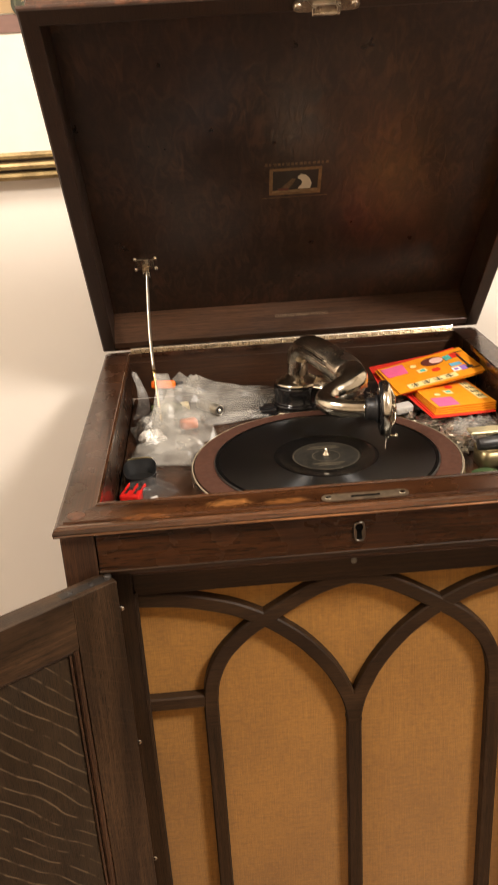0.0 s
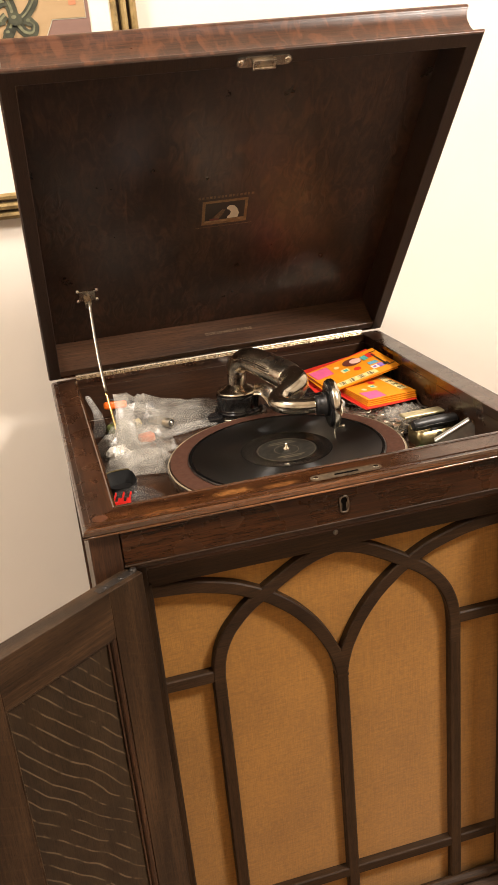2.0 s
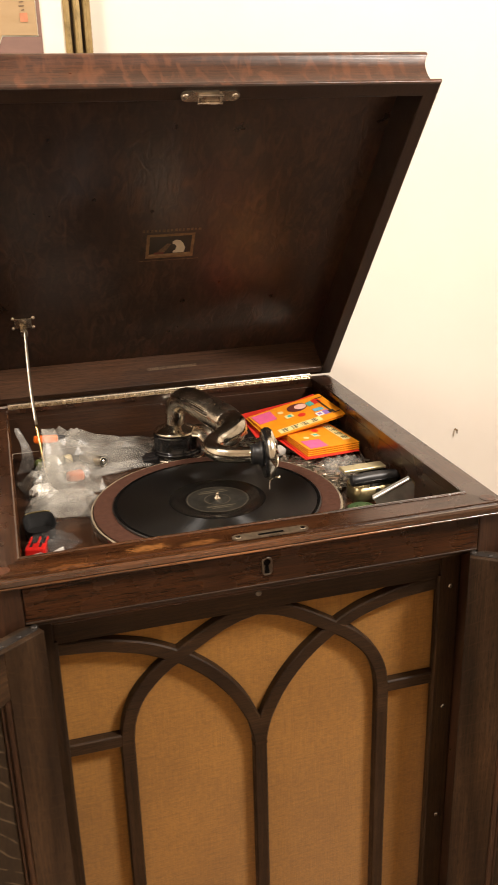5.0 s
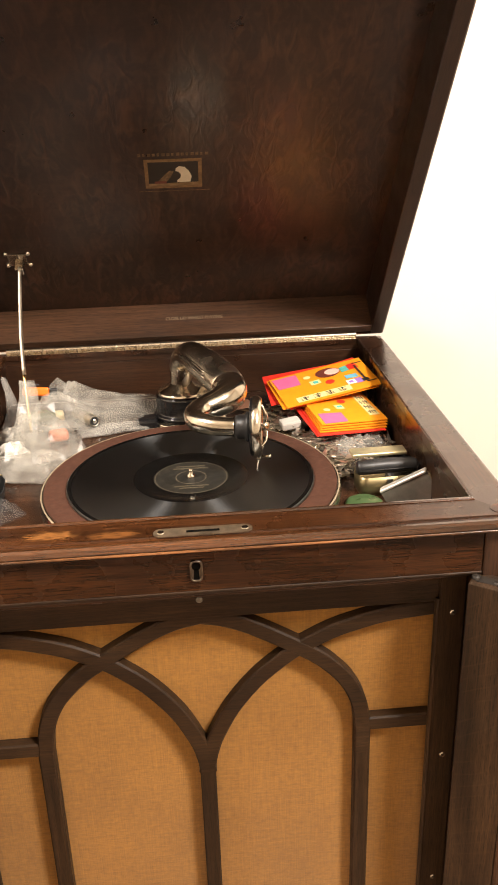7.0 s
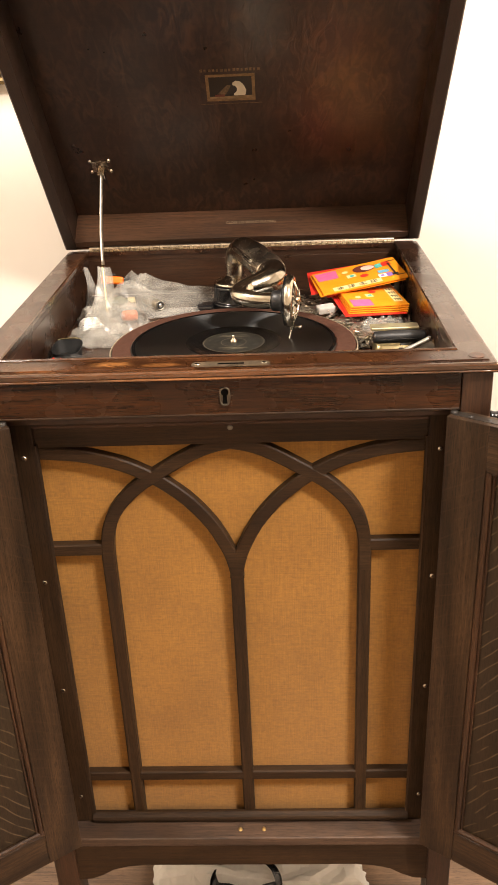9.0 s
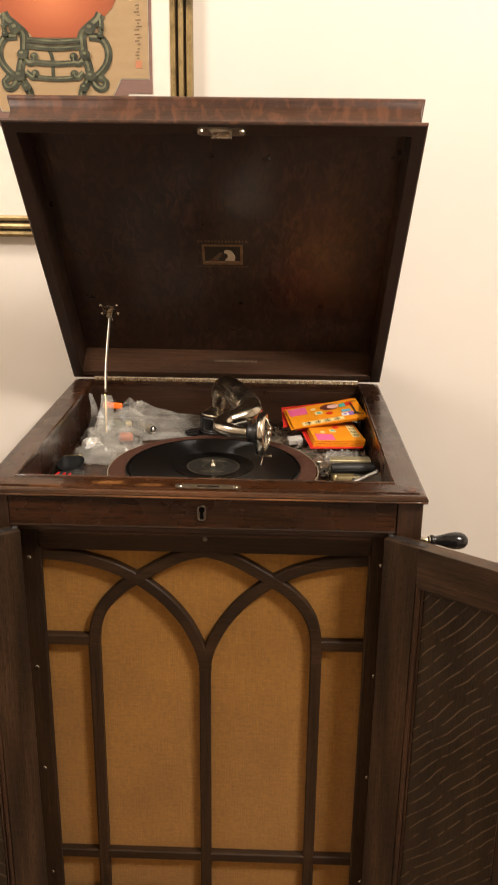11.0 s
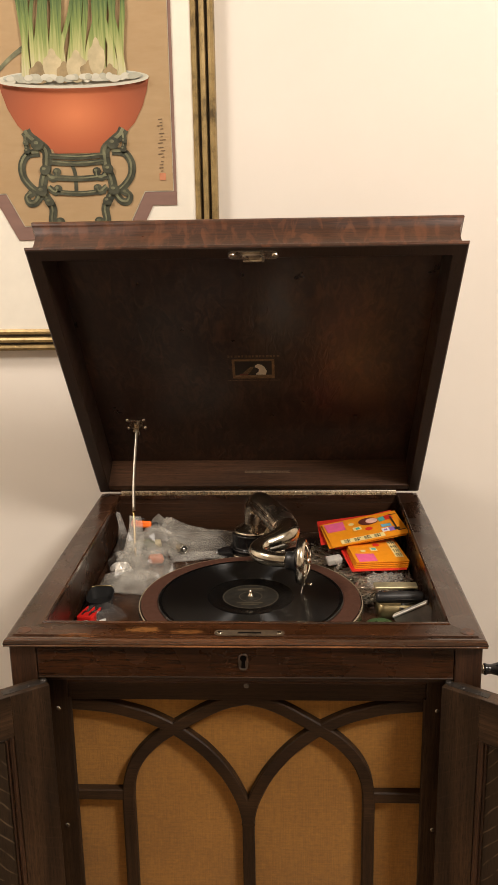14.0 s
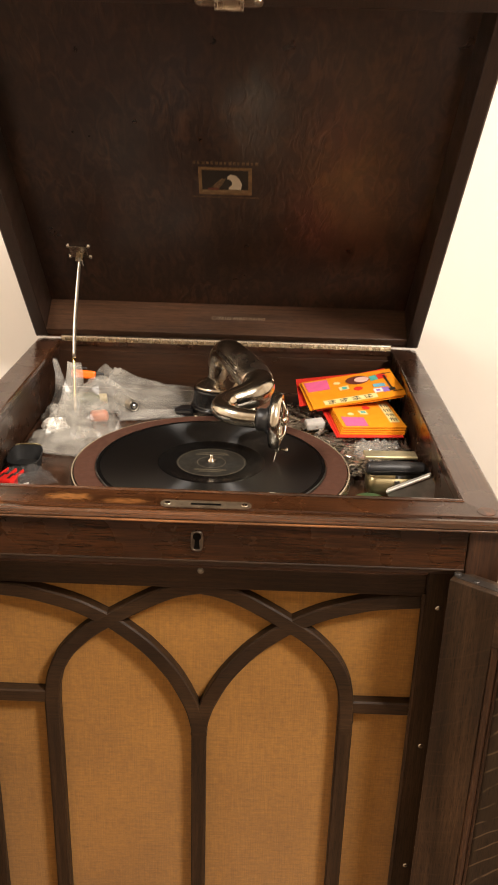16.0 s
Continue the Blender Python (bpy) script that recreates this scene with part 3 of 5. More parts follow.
def oval(w, h):
    return [(w * math.copysign(abs(math.cos(q)) ** 0.62, math.cos(q)), h * math.copysign(abs(math.sin(q)) ** 0.62, math.sin(q))) for q in [2 * math.pi * i / 28 for i in range(28)]]


outer, inner = oval(0.0055, 0.0098), oval(0.0042, 0.0084)
rows = []
for ring, y in ((outer, 0.0), (outer, -0.0016), (inner, -0.0022), (inner, 0.0)):
    rows.append([esc.verts.new((x, y, z)) for x, z in ring])
for a, b in zip(rows, rows[1:]):
    for i in range(28):
        esc.faces.new((a[i], a[(i + 1) % 28], b[(i + 1) % 28], b[i]))
part("keyhole_escutcheon", turned(esc, pose(0, -0.0146, 0.8895)), STAY_DARK, g, "oval dark nickel keyhole escutcheon", True)
kh = slab(ellipse(0, 0.004, 0.0036, 0.0038, 16), -0.0005, 0.0)
slab([(-0.0018, 0.002), (0.0018, 0.002), (0.0024, -0.0078), (-0.0024, -0.0078)], -0.0005, 0.0, kh)
part("keyhole", turned(kh, pose(0, -0.0148, 0.8895)), HOLE_DARK, g)
part("keyhole_plate", turned(slab(oval(0.0043, 0.0085), -0.0003, 0.0), pose(0, -0.0146, 0.8895)), STAY_DARK, g)


def stadium(w, h, n=10):
    r = h / 2
    return [(w / 2 - r + r * math.cos(a), r * math.sin(a)) for a in np.linspace(-math.pi / 2, math.pi / 2, n)] + \
           [(-w / 2 + r + r * math.cos(a), r * math.sin(a)) for a in np.linspace(math.pi / 2, 3 * math.pi / 2, n)]


lp = part("lock_plate", turned(slab(stadium(0.078, 0.0125), -0.0009, 0.0), pose(0.007, -0.0068, RIM, -90)), plain("worn_lock_nickel", (0.22, 0.165, 0.11), 0.4, 0.8, 0.3, 120), g, "worn nickel lock plate let into the rim")
part("slot", block(-0.006, 0.02, -0.009, -0.0062, RIM + 0.0009, RIM + 0.0013, 0), HOLE_DARK, lp)
for x in (-0.026, 0.04):
    part("screw", turned(lathe([(0, 0.0008), (0.0026, 0.0006), (0.003, 0)], 14), pose(x, -0.0068, RIM + 0.0009)), NICKEL, lp)

# piano hinge
hinge = part("piano_hinge", block(-0.229, 0.229, 0.488, 0.5045, RIM + 0.0002, RIM + 0.0012, 0.0003), HINGE_NICKEL, g, "long nickel piano hinge")
kn = tube([(0, 0, 0, 0.0039), (0.015, 0, 0, 0.0039)], 14, 1)
bmesh.ops.delete(kn, geom=[f for f in kn.faces if len(f.verts) > 4], context="FACES_ONLY")
kn_me = bpy.data.meshes.new("knuckle")
kn.to_mesh(kn_me)
kn.free()
for p in kn_me.polygons:
    p.use_smooth = len(p.vertices) == 4 and abs(p.normal.x) < 0.5
kn_me.materials.append(HINGE_NICKEL)
for i in range(30):
    k = new("knuckle", kn_me)
    k.location = (-0.229 + i * 0.01527, 0.4965, RIM + 0.0042)
    k.parent = hinge

# ---- lid ----
lid = new("lid")
lid.empty_display_size = 0.02
lid.parent = g
LID = pose(0, 0.506, 0.922, 128.3)
lid.matrix_local = LID
LV = 0.5226
tagged(lid, "open oak lid with a coved edge")
shell = [(0, 0), (0.0012, -0.001), (0.0014, -0.004), (0, -0.0055), (-0.0035, -0.007), (-0.0055, -0.013), (-0.0058, -0.024), (-0.0045, -0.036), (-0.0015, -0.044), (0.0005, -0.047),
         (0.0012, -0.050), (0.0004, -0.0535), (-0.002, -0.0562), (-0.006, -0.0572), (-0.012, -0.0572), (-0.014, -0.0645), (-0.022, -0.0688), (-0.035, -0.07)]
bm, rings = loop_loft([tuple(p) for p in smooth_path(shell, 4)], (-0.267, 0.267, 0.0, LV), None, True)
bm.faces.new(rings[-1])
part("lid_shell", bm, OAK_LID, lid)
lip = [(0, 0.0), (-0.0008, 0.0006), (-0.0155, 0.0006), (-0.0165, 0.0)]
bm, rings = loop_loft(lip, (-0.267, 0.267, 0.0, LV), None, True)
bmesh.ops.delete(bm, geom=[f for f in bm.faces if f.calc_area() < 1e-9], context="FACES_ONLY")
part("lid_edge", bm, OAK_LINING, lid)
for s in (-1, 1):
    part("lid_lining", block(min(s * 0.2505, s * 0.258), max(s * 0.2505, s * 0.258), 0.002, LV - 0.0165, -0.0528, -0.0002, 0.0004), OAK_LINING, lid)
part("lid_lining", block(-0.258, 0.258, LV - 0.0165, LV - 0.009, -0.0528, -0.0002, 0.0004), OAK_LINING, lid)
part("lid_back_strip", block(-0.2503, 0.2503, 0.004, 0.0165, -0.0526, -0.0004, 0.0004), OAK_STRIP_LIT, lid)
part("lid_panel", block(-0.258, 0.258, 0.009, LV - 0.009, -0.0555, -0.053, 0.0004), OAK_PANEL, lid, "figured dark varnished lid panel")
# gilt transfer on the panel, plain shapes
PV = 0.247
bd = part("transfer_badge", block(-0.0315, 0.0315, PV - 0.021, PV + 0.021, -0.053, -0.0526, 0), plain("gilt_line", (0.2, 0.125, 0.055), 0.45, 0.3, 0.3, 200), lid, "small gilt framed transfer picture")
part("dark_field", block(-0.0275, 0.0275, PV - 0.0172, PV + 0.0172, -0.0526, -0.0523, 0), plain("transfer_field", (0.02, 0.014, 0.009), 0.4), bd)
CREAM = plain("transfer_cream", (0.52, 0.45, 0.33), 0.5)


def on_panel(nm, outline, z, mat):
    """A flat shape on the lid panel, drawn in (x, v)."""
    bm = bmesh.new()
    lo = [bm.verts.new((x, PV + v, z)) for x, v in outline]
    hi = [bm.verts.new((x, PV + v, z + 0.0003)) for x, v in outline]
    bm.faces.new(lo[::-1])
    bm.faces.new(hi)
    for k in range(len(lo)):
        m = (k + 1) % len(lo)
        bm.faces.new((lo[k], lo[m], hi[m], hi[k]))
    return part(nm, bm, mat, bd)


on_panel("pale_shape", [(0.004, -0.012), (0.0185, -0.012), (0.02, -0.004), (0.017, 0.004), (0.0125, 0.0095), (0.0065, 0.011), (0.003, 0.008), (0.0025, 0.0045), (0.006, 0.003), (0.0085, -0.001), (0.0075, -0.006), (0.004, -0.0095)], -0.0523, CREAM)
on_panel("gilt_shape", [(-0.0165, -0.009), (-0.004, 0.005), (0.0005, 0.004), (-0.003, -0.004), (-0.0075, -0.0105)], -0.0523, GOLD_DIM)
on_panel("red_shape", [(-0.021, -0.0135), (-0.008, -0.0135), (-0.008, -0.0095), (-0.021, -0.0105)], -0.0523, plain("transfer_red", (0.13, 0.035, 0.02), 0.5))
on_panel("ground_shape", [(-0.0275, -0.0172), (0.0275, -0.0172), (0.0275, -0.0125), (-0.0275, -0.0135)], -0.0524, BRONZE)
for k in range(15):
    w = (0.0032, 0.0024, 0.0036)[k % 3]
    x = -0.0375 + k * 0.0052
    on_panel("lettering_bar", [(x, 0.0255), (x + w, 0.0255), (x + w, 0.0292 + 0.0008 * (k % 4 == 0)), (x, 0.0292)], -0.053, GOLD_DIM)
part("underline_bar", block(-0.04, 0.04, PV - 0.026, PV - 0.0252, -0.053, -0.0527, 0), GOLD_DIM, bd)
# gold line of writing on the back strip
fc = bpy.data.curves.new("lid_writing", "FONT")
fc.body, fc.size, fc.align_x, fc.align_y, fc.extrude = "CLOSE LID WHILST PLAYING", 0.0068, "CENTER", "CENTER", 0.0
fo = new("lid_writing", fc)
bpy.context.view_layer.update()
wm = bpy.data.meshes.new_from_object(fo.evaluated_get(bpy.context.evaluated_depsgraph_get()))
bpy.data.objects.remove(fo)
wm.materials.append(GOLD_INK)
wr = new("lid_writing", wm)
wr.parent = lid
wr.matrix_local = Matrix(((0.86, 0, 0, 0.016), (0, 0, 1, 0.0169), (0, -1, 0, -0.0275), (0, 0, 0, 1)))
tagged(wr, "small gold capital lettering")
# striker plate on the lid edge
sp = part("striker_plate", turned(slab(stadium(0.062, 0.0115), -0.0022, 0.0), pose(0.0105, LV - 0.0105, 0.0006, -90)), TARNISH, lid, "nickel lock striker plate")
for x in (-0.0155, 0.0365):
    part("screw", turned(lathe([(0, 0.0014), (0.0028, 0.001), (0.0034, 0)], 14), pose(x, LV - 0.0105, 0.0028)), NICKEL, sp)
lo = bmesh.new()
for d in ((-0.013, 0.013, -0.0145, -0.012), (-0.013, 0.013, -0.0052, -0.0028), (-0.013, -0.01, -0.012, -0.005), (0.01, 0.013, -0.012, -0.005)):
    block(0.0105 + d[0], 0.0105 + d[1], LV + d[2] - 0.0045, LV + d[3] - 0.0045, 0.0026, 0.0056, 0.0004, 1, lo)
part("striker_loop", lo, TARNISH, sp)

# lid stay
st = part("lid_stay", tube([(-0.1935, 0.4715, 1.038, 0.0029), (-0.195, 0.452, 1.0, 0.0029), (-0.1955, 0.431, 0.96, 0.0029), (-0.194, 0.411, 0.92, 0.0029)], 12, 6, None, 0.4), STAY_NICKEL, g, "slim nickel lid stay rod", True)
part("stay_foot", tube([(-0.194, 0.411, 0.92, 0.0024), (-0.1915, 0.395, 0.89, 0.0024), (-0.1885, 0.379, 0.8555, 0.0024)], 12, 6, None, 0.6), BRASS, st, "worn brass lower end", True)
pl = block(-0.2065, -0.1835, 0.108, 0.128, -0.053, -0.0505, 0.0006)
block(-0.2, -0.19, 0.1, 0.112, -0.0505, -0.042, 0.0008, 1, pl)
part("stay_bracket", turned(pl, LID), TARNISH, st)
for x in (-0.2085, -0.1815):
    for v in (0.108, 0.128):
        part("screw", turned(lathe([(0, 0.0028), (0.0022, 0.0022), (0.0032, 0)], 14), LID @ pose(x, v, -0.0522)), NICKEL, st, "", True)


# ---- doors ----
BRONZE_DARK = plain("dark_hinge_metal", (0.025, 0.02, 0.016), 0.45, 0.3, 0.3, 120)
def door(side):
    """A framed door with a figured panel; its inner face is y = 0 and its body lies behind."""
    d = new("door")
    d.empty_display_size = 0.02
    d.parent = g
    s = -1 if side < 0 else 1
    T, W, Z0, Z1 = 0.0215, 0.2245, 0.268, 0.866
    ys = (-T, 0.0) if s < 0 else (0.0, T)
    tagged(d, "cabinet door standing open, with ray-figured oak panel")
    # local x runs from the hinge to the free edge
    part("stile", block(0, 0.044, *ys, Z0, Z1, 0.0006), OAK_DOOR_Z, d)
    part("stile", block(W - 0.05, W, *ys, Z0, Z1, 0.0006), OAK_DOOR_Z, d)
    part("rail", block(0.044, W - 0.05, *ys, Z1 - 0.05, Z1, 0.0006), OAK_DOOR, d)
    part("rail", block(0.044, W - 0.05, *ys, Z0, Z0 + 0.05, 0.0012), OAK_DOOR, d)
    deep = -0.006 if s < 0 else 0.006
    back = -T + 0.004 if s < 0 else T - 0.004
    part("panel", block(0.04, W - 0.046, min(deep, back), max(deep, back), Z0 + 0.045, Z1 - 0.045, 0), OAK_RAY_L, d, "ray-flecked quarter-sawn oak panel")
    in0, in1 = 0.044, W - 0.05
    y = deep * 0.5
    for a, b, r in (((in0 + 0.003, Z0 + 0.05), (in0 + 0.003, Z1 - 0.05), 0.0034), ((in0, Z0 + 0.053), (in1, Z0 + 0.053), 0.0034),
                    ((in0, Z1 - 0.0515), (in1, Z1 - 0.0515), 0.0018), ((in1 - 0.0015, Z0 + 0.05), (in1 - 0.0015, Z1 - 0.05), 0.0018)):
        part("panel_moulding", tube([(a[0], y, a[1], r), (b[0], y, b[1], r)], 10, 1), OAK_MOULD if r > 0.003 else OAK_DOOR, d)
    part("panel_step", block(in0 + 0.0064, in0 + 0.0092, min(deep, deep * 0.6), max(deep, deep * 0.6), Z0 + 0.055, Z1 - 0.052, 0.0006), OAK_MOULD, d)
    hp = part("hinge_plate", block(0.004, 0.05, ys[0] + 0.006, ys[1] - 0.006, Z1 - 0.0005, Z1 + 0.0006, 0.0003), BRONZE_DARK, d, "dull metal pivot hinge plate")
    for x in (0.02, 0.04):
        part("screw", turned(lathe([(0, 0.001), (0.0022, 0.0007), (0.0028, 0)], 12), pose(x, (ys[0] + ys[1]) / 2, Z1 + 0.0006)), BRONZE_DARK, hp)
    part("hinge_knuckle", turned(lathe([(0, 0.003), (0.0025, 0.0028), (0.0036, 0.002), (0.0036, -0.004)], 14), pose(0.003, ys[0] + 0.011, Z1)), BRONZE_DARK, hp, "", True)
    return d


dl = door(-1)
dl.matrix_local = pose(-0.2165, -0.0255, 0, 0, 0, 215.4)
dr = door(1)
dr.matrix_local = pose(0.2175, -0.0245, 0, 0, 0, -35.0)

# ---- turntable ----
TX, TY, TZ = 0.0, 0.1845, 0.863
tt = part("turntable", turned(lathe([(0, -0.004), (0.14, -0.004), (0.1475, -0.003), (0.1498, -0.001), (0.1502, 0.006), (0.1498, 0.009), (0.1488, 0.0105), (0.147, 0.0108), (0, 0.0108)], 120), pose(TX, TY, TZ)), TARNISH, g, "round steel turntable with a plated edge", True)
part("felt_cover", turned(lathe([(0, 0.0), (0.1455, 0.0), (0.1461, -0.0008), (0.1461, -0.0015)], 120), pose(TX, TY, TZ + 0.0124)), FELT, tt, "brown felt turntable cover")
part("edge_ring", turned(lathe([(0.1474, 0.0002), (0.148, 0.0009), (0.1487, 0.0002)], 120), pose(TX, TY, TZ + 0.0106)), GOLD_INK, tt)
part("spindle", turned(lathe([(0, 0.0085), (0.0014, 0.008), (0.0021, 0.0065), (0.0023, 0.003), (0.004, 0.002), (0.0042, -0.001)], 24), pose(TX, TY, TZ + 0.0146)), NICKEL, tt, "bright domed spindle", True)

# ---- tone arm ----
arm = new("tone_arm")
arm.parent = g
arm.empty_display_size = 0.02
tagged(arm, "tarnished nickel swan-neck tone arm on a black base")
BX, BY = -0.0055, 0.402
part("arm_base", turned(lathe([(0, 0.036), (0.029, 0.036), (0.0312, 0.0345), (0.0318, 0.032), (0.0314, 0.0145), (0.0325, 0.0128), (0.0345, 0.0116), (0.0355, 0.0098), (0.0355, 0.0066), (0.0345, 0.0055), (0.034, 0.0), (0, 0)], 56), pose(BX, BY, WB)), BAKELITE, arm, "glossy black moulded arm base", True)
part("base_flange", turned(lathe([(0.0335, 0.0062), (0.0395, 0.0056), (0.041, 0.0044), (0.0412, 0.002), (0.0405, 0.0)], 56), pose(BX, BY, WB)), TARNISH, arm, "tarnished nickel base flange", True)
part("base_collar", turned(lathe([(0, 0.0125), (0.0142, 0.0125), (0.017, 0.0088), (0.0225, 0.0064), (0.0285, 0.004), (0.0305, 0.0015), (0.03, 0.0), (0, 0)], 48), pose(BX, BY, WB + 0.036)), NICKEL, arm, "", True)
neck = [(BX, BY, WB + 0.042, 0.0135), (BX + 0.0005, BY - 0.001, 0.912, 0.0135), (BX + 0.003, BY - 0.006, 0.932, 0.0145), (BX + 0.013, BY - 0.023, 0.9435, 0.0165),
        (BX + 0.027, BY - 0.049, 0.941, 0.0188), (BX + 0.042, BY - 0.076, 0.935, 0.0202), (0.0455, 0.303, 0.931, 0.0198), (0.0475, 0.291, 0.9292, 0.0172)]
part("arm_tube", tube(neck, 28, 9), TARNISH, arm, "", True)
# slot along the front of the tube
out = Vector((-0.78, -0.58, 0.24)).normalized()
edge = Vector((0.12, 0.22, 0.97))
lane = [Vector(p[:3]) + out * (p[3] - 0.0008) for p in neck[3:6]]
part("arm_slot", tube([(*p, r) for p, r in zip(lane, (0.0022, 0.0028, 0.0022))], 10, 6), STAY_DARK, arm, "dark slot in the arm", True)
for k in (-1, 1):
    part("slot_rim", tube([(*(p + edge * 0.0033 * k + out * 0.0006), 0.0011) for p in lane], 8, 6), NICKEL, arm, "", True)
crook = [(0.0455, 0.304, 0.931, 0.019), (0.0482, 0.288, 0.929, 0.0188), (0.0425, 0.2725, 0.927, 0.0172), (0.029, 0.261, 0.925, 0.0145), (0.0155, 0.2515, 0.9235, 0.0126), (0.0075, 0.237, 0.923, 0.0116),
         (0.0105, 0.219, 0.9225, 0.0108), (0.022, 0.209, 0.922, 0.0103), (0.034, 0.2045, 0.9215, 0.0099), (0.0475, 0.2015, 0.9215, 0.0098)]
part("arm_crook", tube(crook, 24, 8), NICKEL, arm, "", True)
SB = pose(0.0475, 0.2015, 0.9215, 0, 90, -7) @ Matrix.Scale(1.06, 4)
TIP = pose(-0.0025, 0.003, 0.0058)
part("rubber_collar", turned(lathe([(0, 0), (0.0108, 0), (0.0118, 0.003), (0.0118, 0.009), (0.0145, 0.0105), (0.0145, 0.0135), (0, 0.0135)], 36), SB), BLACK, arm, "black rubber collar", True)
sbx = part("sound_box", turned(lathe([(0, 0.0135), (0.024, 0.0135), (0.0278, 0.0145), (0.0288, 0.017), (0.0288, 0.0205), (0.0278, 0.0225), (0.0268, 0.0228)], 56), SB), BAKELITE, arm, "round sound box with a pierced nickel cover", True)
part("face_ring", turned(lathe([(0.0215, 0.0215), (0.0225, 0.0242), (0.0245, 0.0252), (0.0272, 0.0248), (0.0285, 0.0228)], 56), SB), NICKEL, sbx, "", True)
part("rim_band", turned(lathe([(0.0287, 0.0165), (0.0296, 0.0175), (0.0296, 0.0215), (0.0284, 0.0232)], 56), SB), NICKEL, sbx, "", True)
part("diaphragm", turned(lathe([(0, 0.0208), (0.0218, 0.0208)], 40), SB), GREY_TIN, sbx)
for k in range(6):
    a = k * math.pi / 3
    part("cover_spoke", turned(tube([(0.005 * math.cos(a), 0.005 * math.sin(a), 0.030, 0.0011), (0.014 * math.cos(a + 0.25), 0.014 * math.sin(a + 0.25), 0.029, 0.0012), (0.0235 * math.cos(a), 0.0235 * math.sin(a), 0.0245, 0.0012)], 8, 4), SB), NICKEL, sbx, "", True)
part("cover_boss", turned(lathe([(0, 0.0322), (0.004, 0.0315), (0.0066, 0.029), (0.0066, 0.0275)], 24), SB), NICKEL, sbx, "", True)
part("stylus_bar", turned(tube([(0.0742, 0.1925, 0.903, 0.0016), (0.0742, 0.192, 0.892, 0.0019), (0.073, 0.192, 0.8845, 0.0026), (0.0725, 0.192, 0.8815, 0.0022)], 10, 4), TIP), NICKEL, sbx, "", True)
part("needle_screw", turned(tube([(0.073, 0.195, 0.884, 0.0013), (0.0815, 0.193, 0.8835, 0.0013), (0.0825, 0.193, 0.8835, 0.0026), (0.0845, 0.1928, 0.8835, 0.0026)], 10, 1), TIP), NICKEL, sbx, "", True)
part("needle", turned(tube([(0.0725, 0.195, 0.882, 0.0008), (0.0695, 0.187, 0.8715, 0.0003)], 8, 1), TIP), STEEL, sbx)
br = tube([(BX + 0.02, BY - 0.018, WB + 0.0405, 0.0105), (BX + 0.031, BY - 0.027, WB + 0.041, 0.011), (BX + 0.038, BY - 0.035, WB + 0.034, 0.0105), (BX + 0.041, BY - 0.042, WB + 0.024, 0.0085), (BX + 0.047, BY - 0.05, WB + 0.015, 0.0065), (BX + 0.058, BY - 0.058, WB + 0.012, 0.0045)], 14, 6, None, 0.16)
part("arm_rest", br, NICKEL, arm, "curved nickel arm rest", True)
part("base_clip", block(BX - 0.058, BX - 0.03, BY - 0.03, BY - 0.006, WB, WB + 0.012, 0.004, 3), BAKELITE, arm)
part("wire", turned(tube([(0.063, 0.288, 0.912, 0.0007), (0.07, 0.28, 0.914, 0.0007), (0.073, 0.268, 0.919, 0.0007), (0.07, 0.29, 0.929, 0.0007)], 6, 5), pose(-0.011, 0, 0.006)), plain("copper_red_wire", (0.5, 0.16, 0.06), 0.4), arm)

# ---- crank ----
cr = new("crank")
cr.parent = g
cr.empty_display_size = 0.02
tagged(cr, "winding crank with a black turned handle")
CY, CZ = 0.2, 0.763
part("crank_shaft", tube([(0.262, CY + 0.1, CZ - 0.005, 0.005), (0.284, CY + 0.1, CZ - 0.005, 0.005), (0.296, CY + 0.08, CZ - 0.004, 0.005), (0.299, CY + 0.02, CZ - 0.001, 0.0048), (0.302, CY + 0.004, CZ, 0.0046), (0.307, CY, CZ, 0.0044), (0.315, CY, CZ, 0.0042)], 14, 6), NICKEL, cr, "", True)
part("crank_ferrule", turned(lathe([(0, 0), (0.006, 0), (0.0066, 0.003), (0.0058, 0.006)], 24), pose(0.313, CY, CZ, 0, 90)), NICKEL, cr, "", True)
part("crank_handle", turned(lathe([(0, 0), (0.0075, 0.0005), (0.0082, 0.003), (0.007, 0.006), (0.0066, 0.01), (0.0085, 0.018), (0.0112, 0.027), (0.0128, 0.036), (0.0125, 0.044), (0.0105, 0.05), (0.006, 0.0545), (0, 0.056)], 36), pose(0.316, CY, CZ, 0, 90)), BAKELITE, cr, "glossy black turned wooden handle", True)
part("crank_plate", turned(lathe([(0, 0.003), (0.012, 0.003), (0.0145, 0.0015), (0.015, 0)], 30), pose(0.26, CY + 0.1, CZ - 0.005, 0, 90)), NICKEL, cr)

# ---- record ----
rec = thing("gramophone_record", "black shellac record with a dark label on the turntable", "record", at=pose(TX, TY, TZ + 0.0126))
part("disc", lathe([(0.0035, 0.0006), (0.05, 0.0006), (0.0508, 0.0018), (0.0515, 0.0022), (0.1205, 0.0022), (0.1222, 0.0026), (0.1236, 0.0018), (0.1238, 0.001), (0.1234, 0.0), (0.0035, 0.0)], 128), SHELLAC, rec, "", True)
part("lead_in_band", lathe([(0.1185, 0.00245), (0.1215, 0.0028), (0.1224, 0.0027)], 128), LEAD_IN, rec, "smooth lead-in edge of the record", True)
part("run_out_band", lathe([(0.0378, 0.0016), (0.0505, 0.0019), (0.052, 0.0024), (0.0575, 0.0024)], 128), LEAD_IN, rec, "smooth run-out band round the label", True)
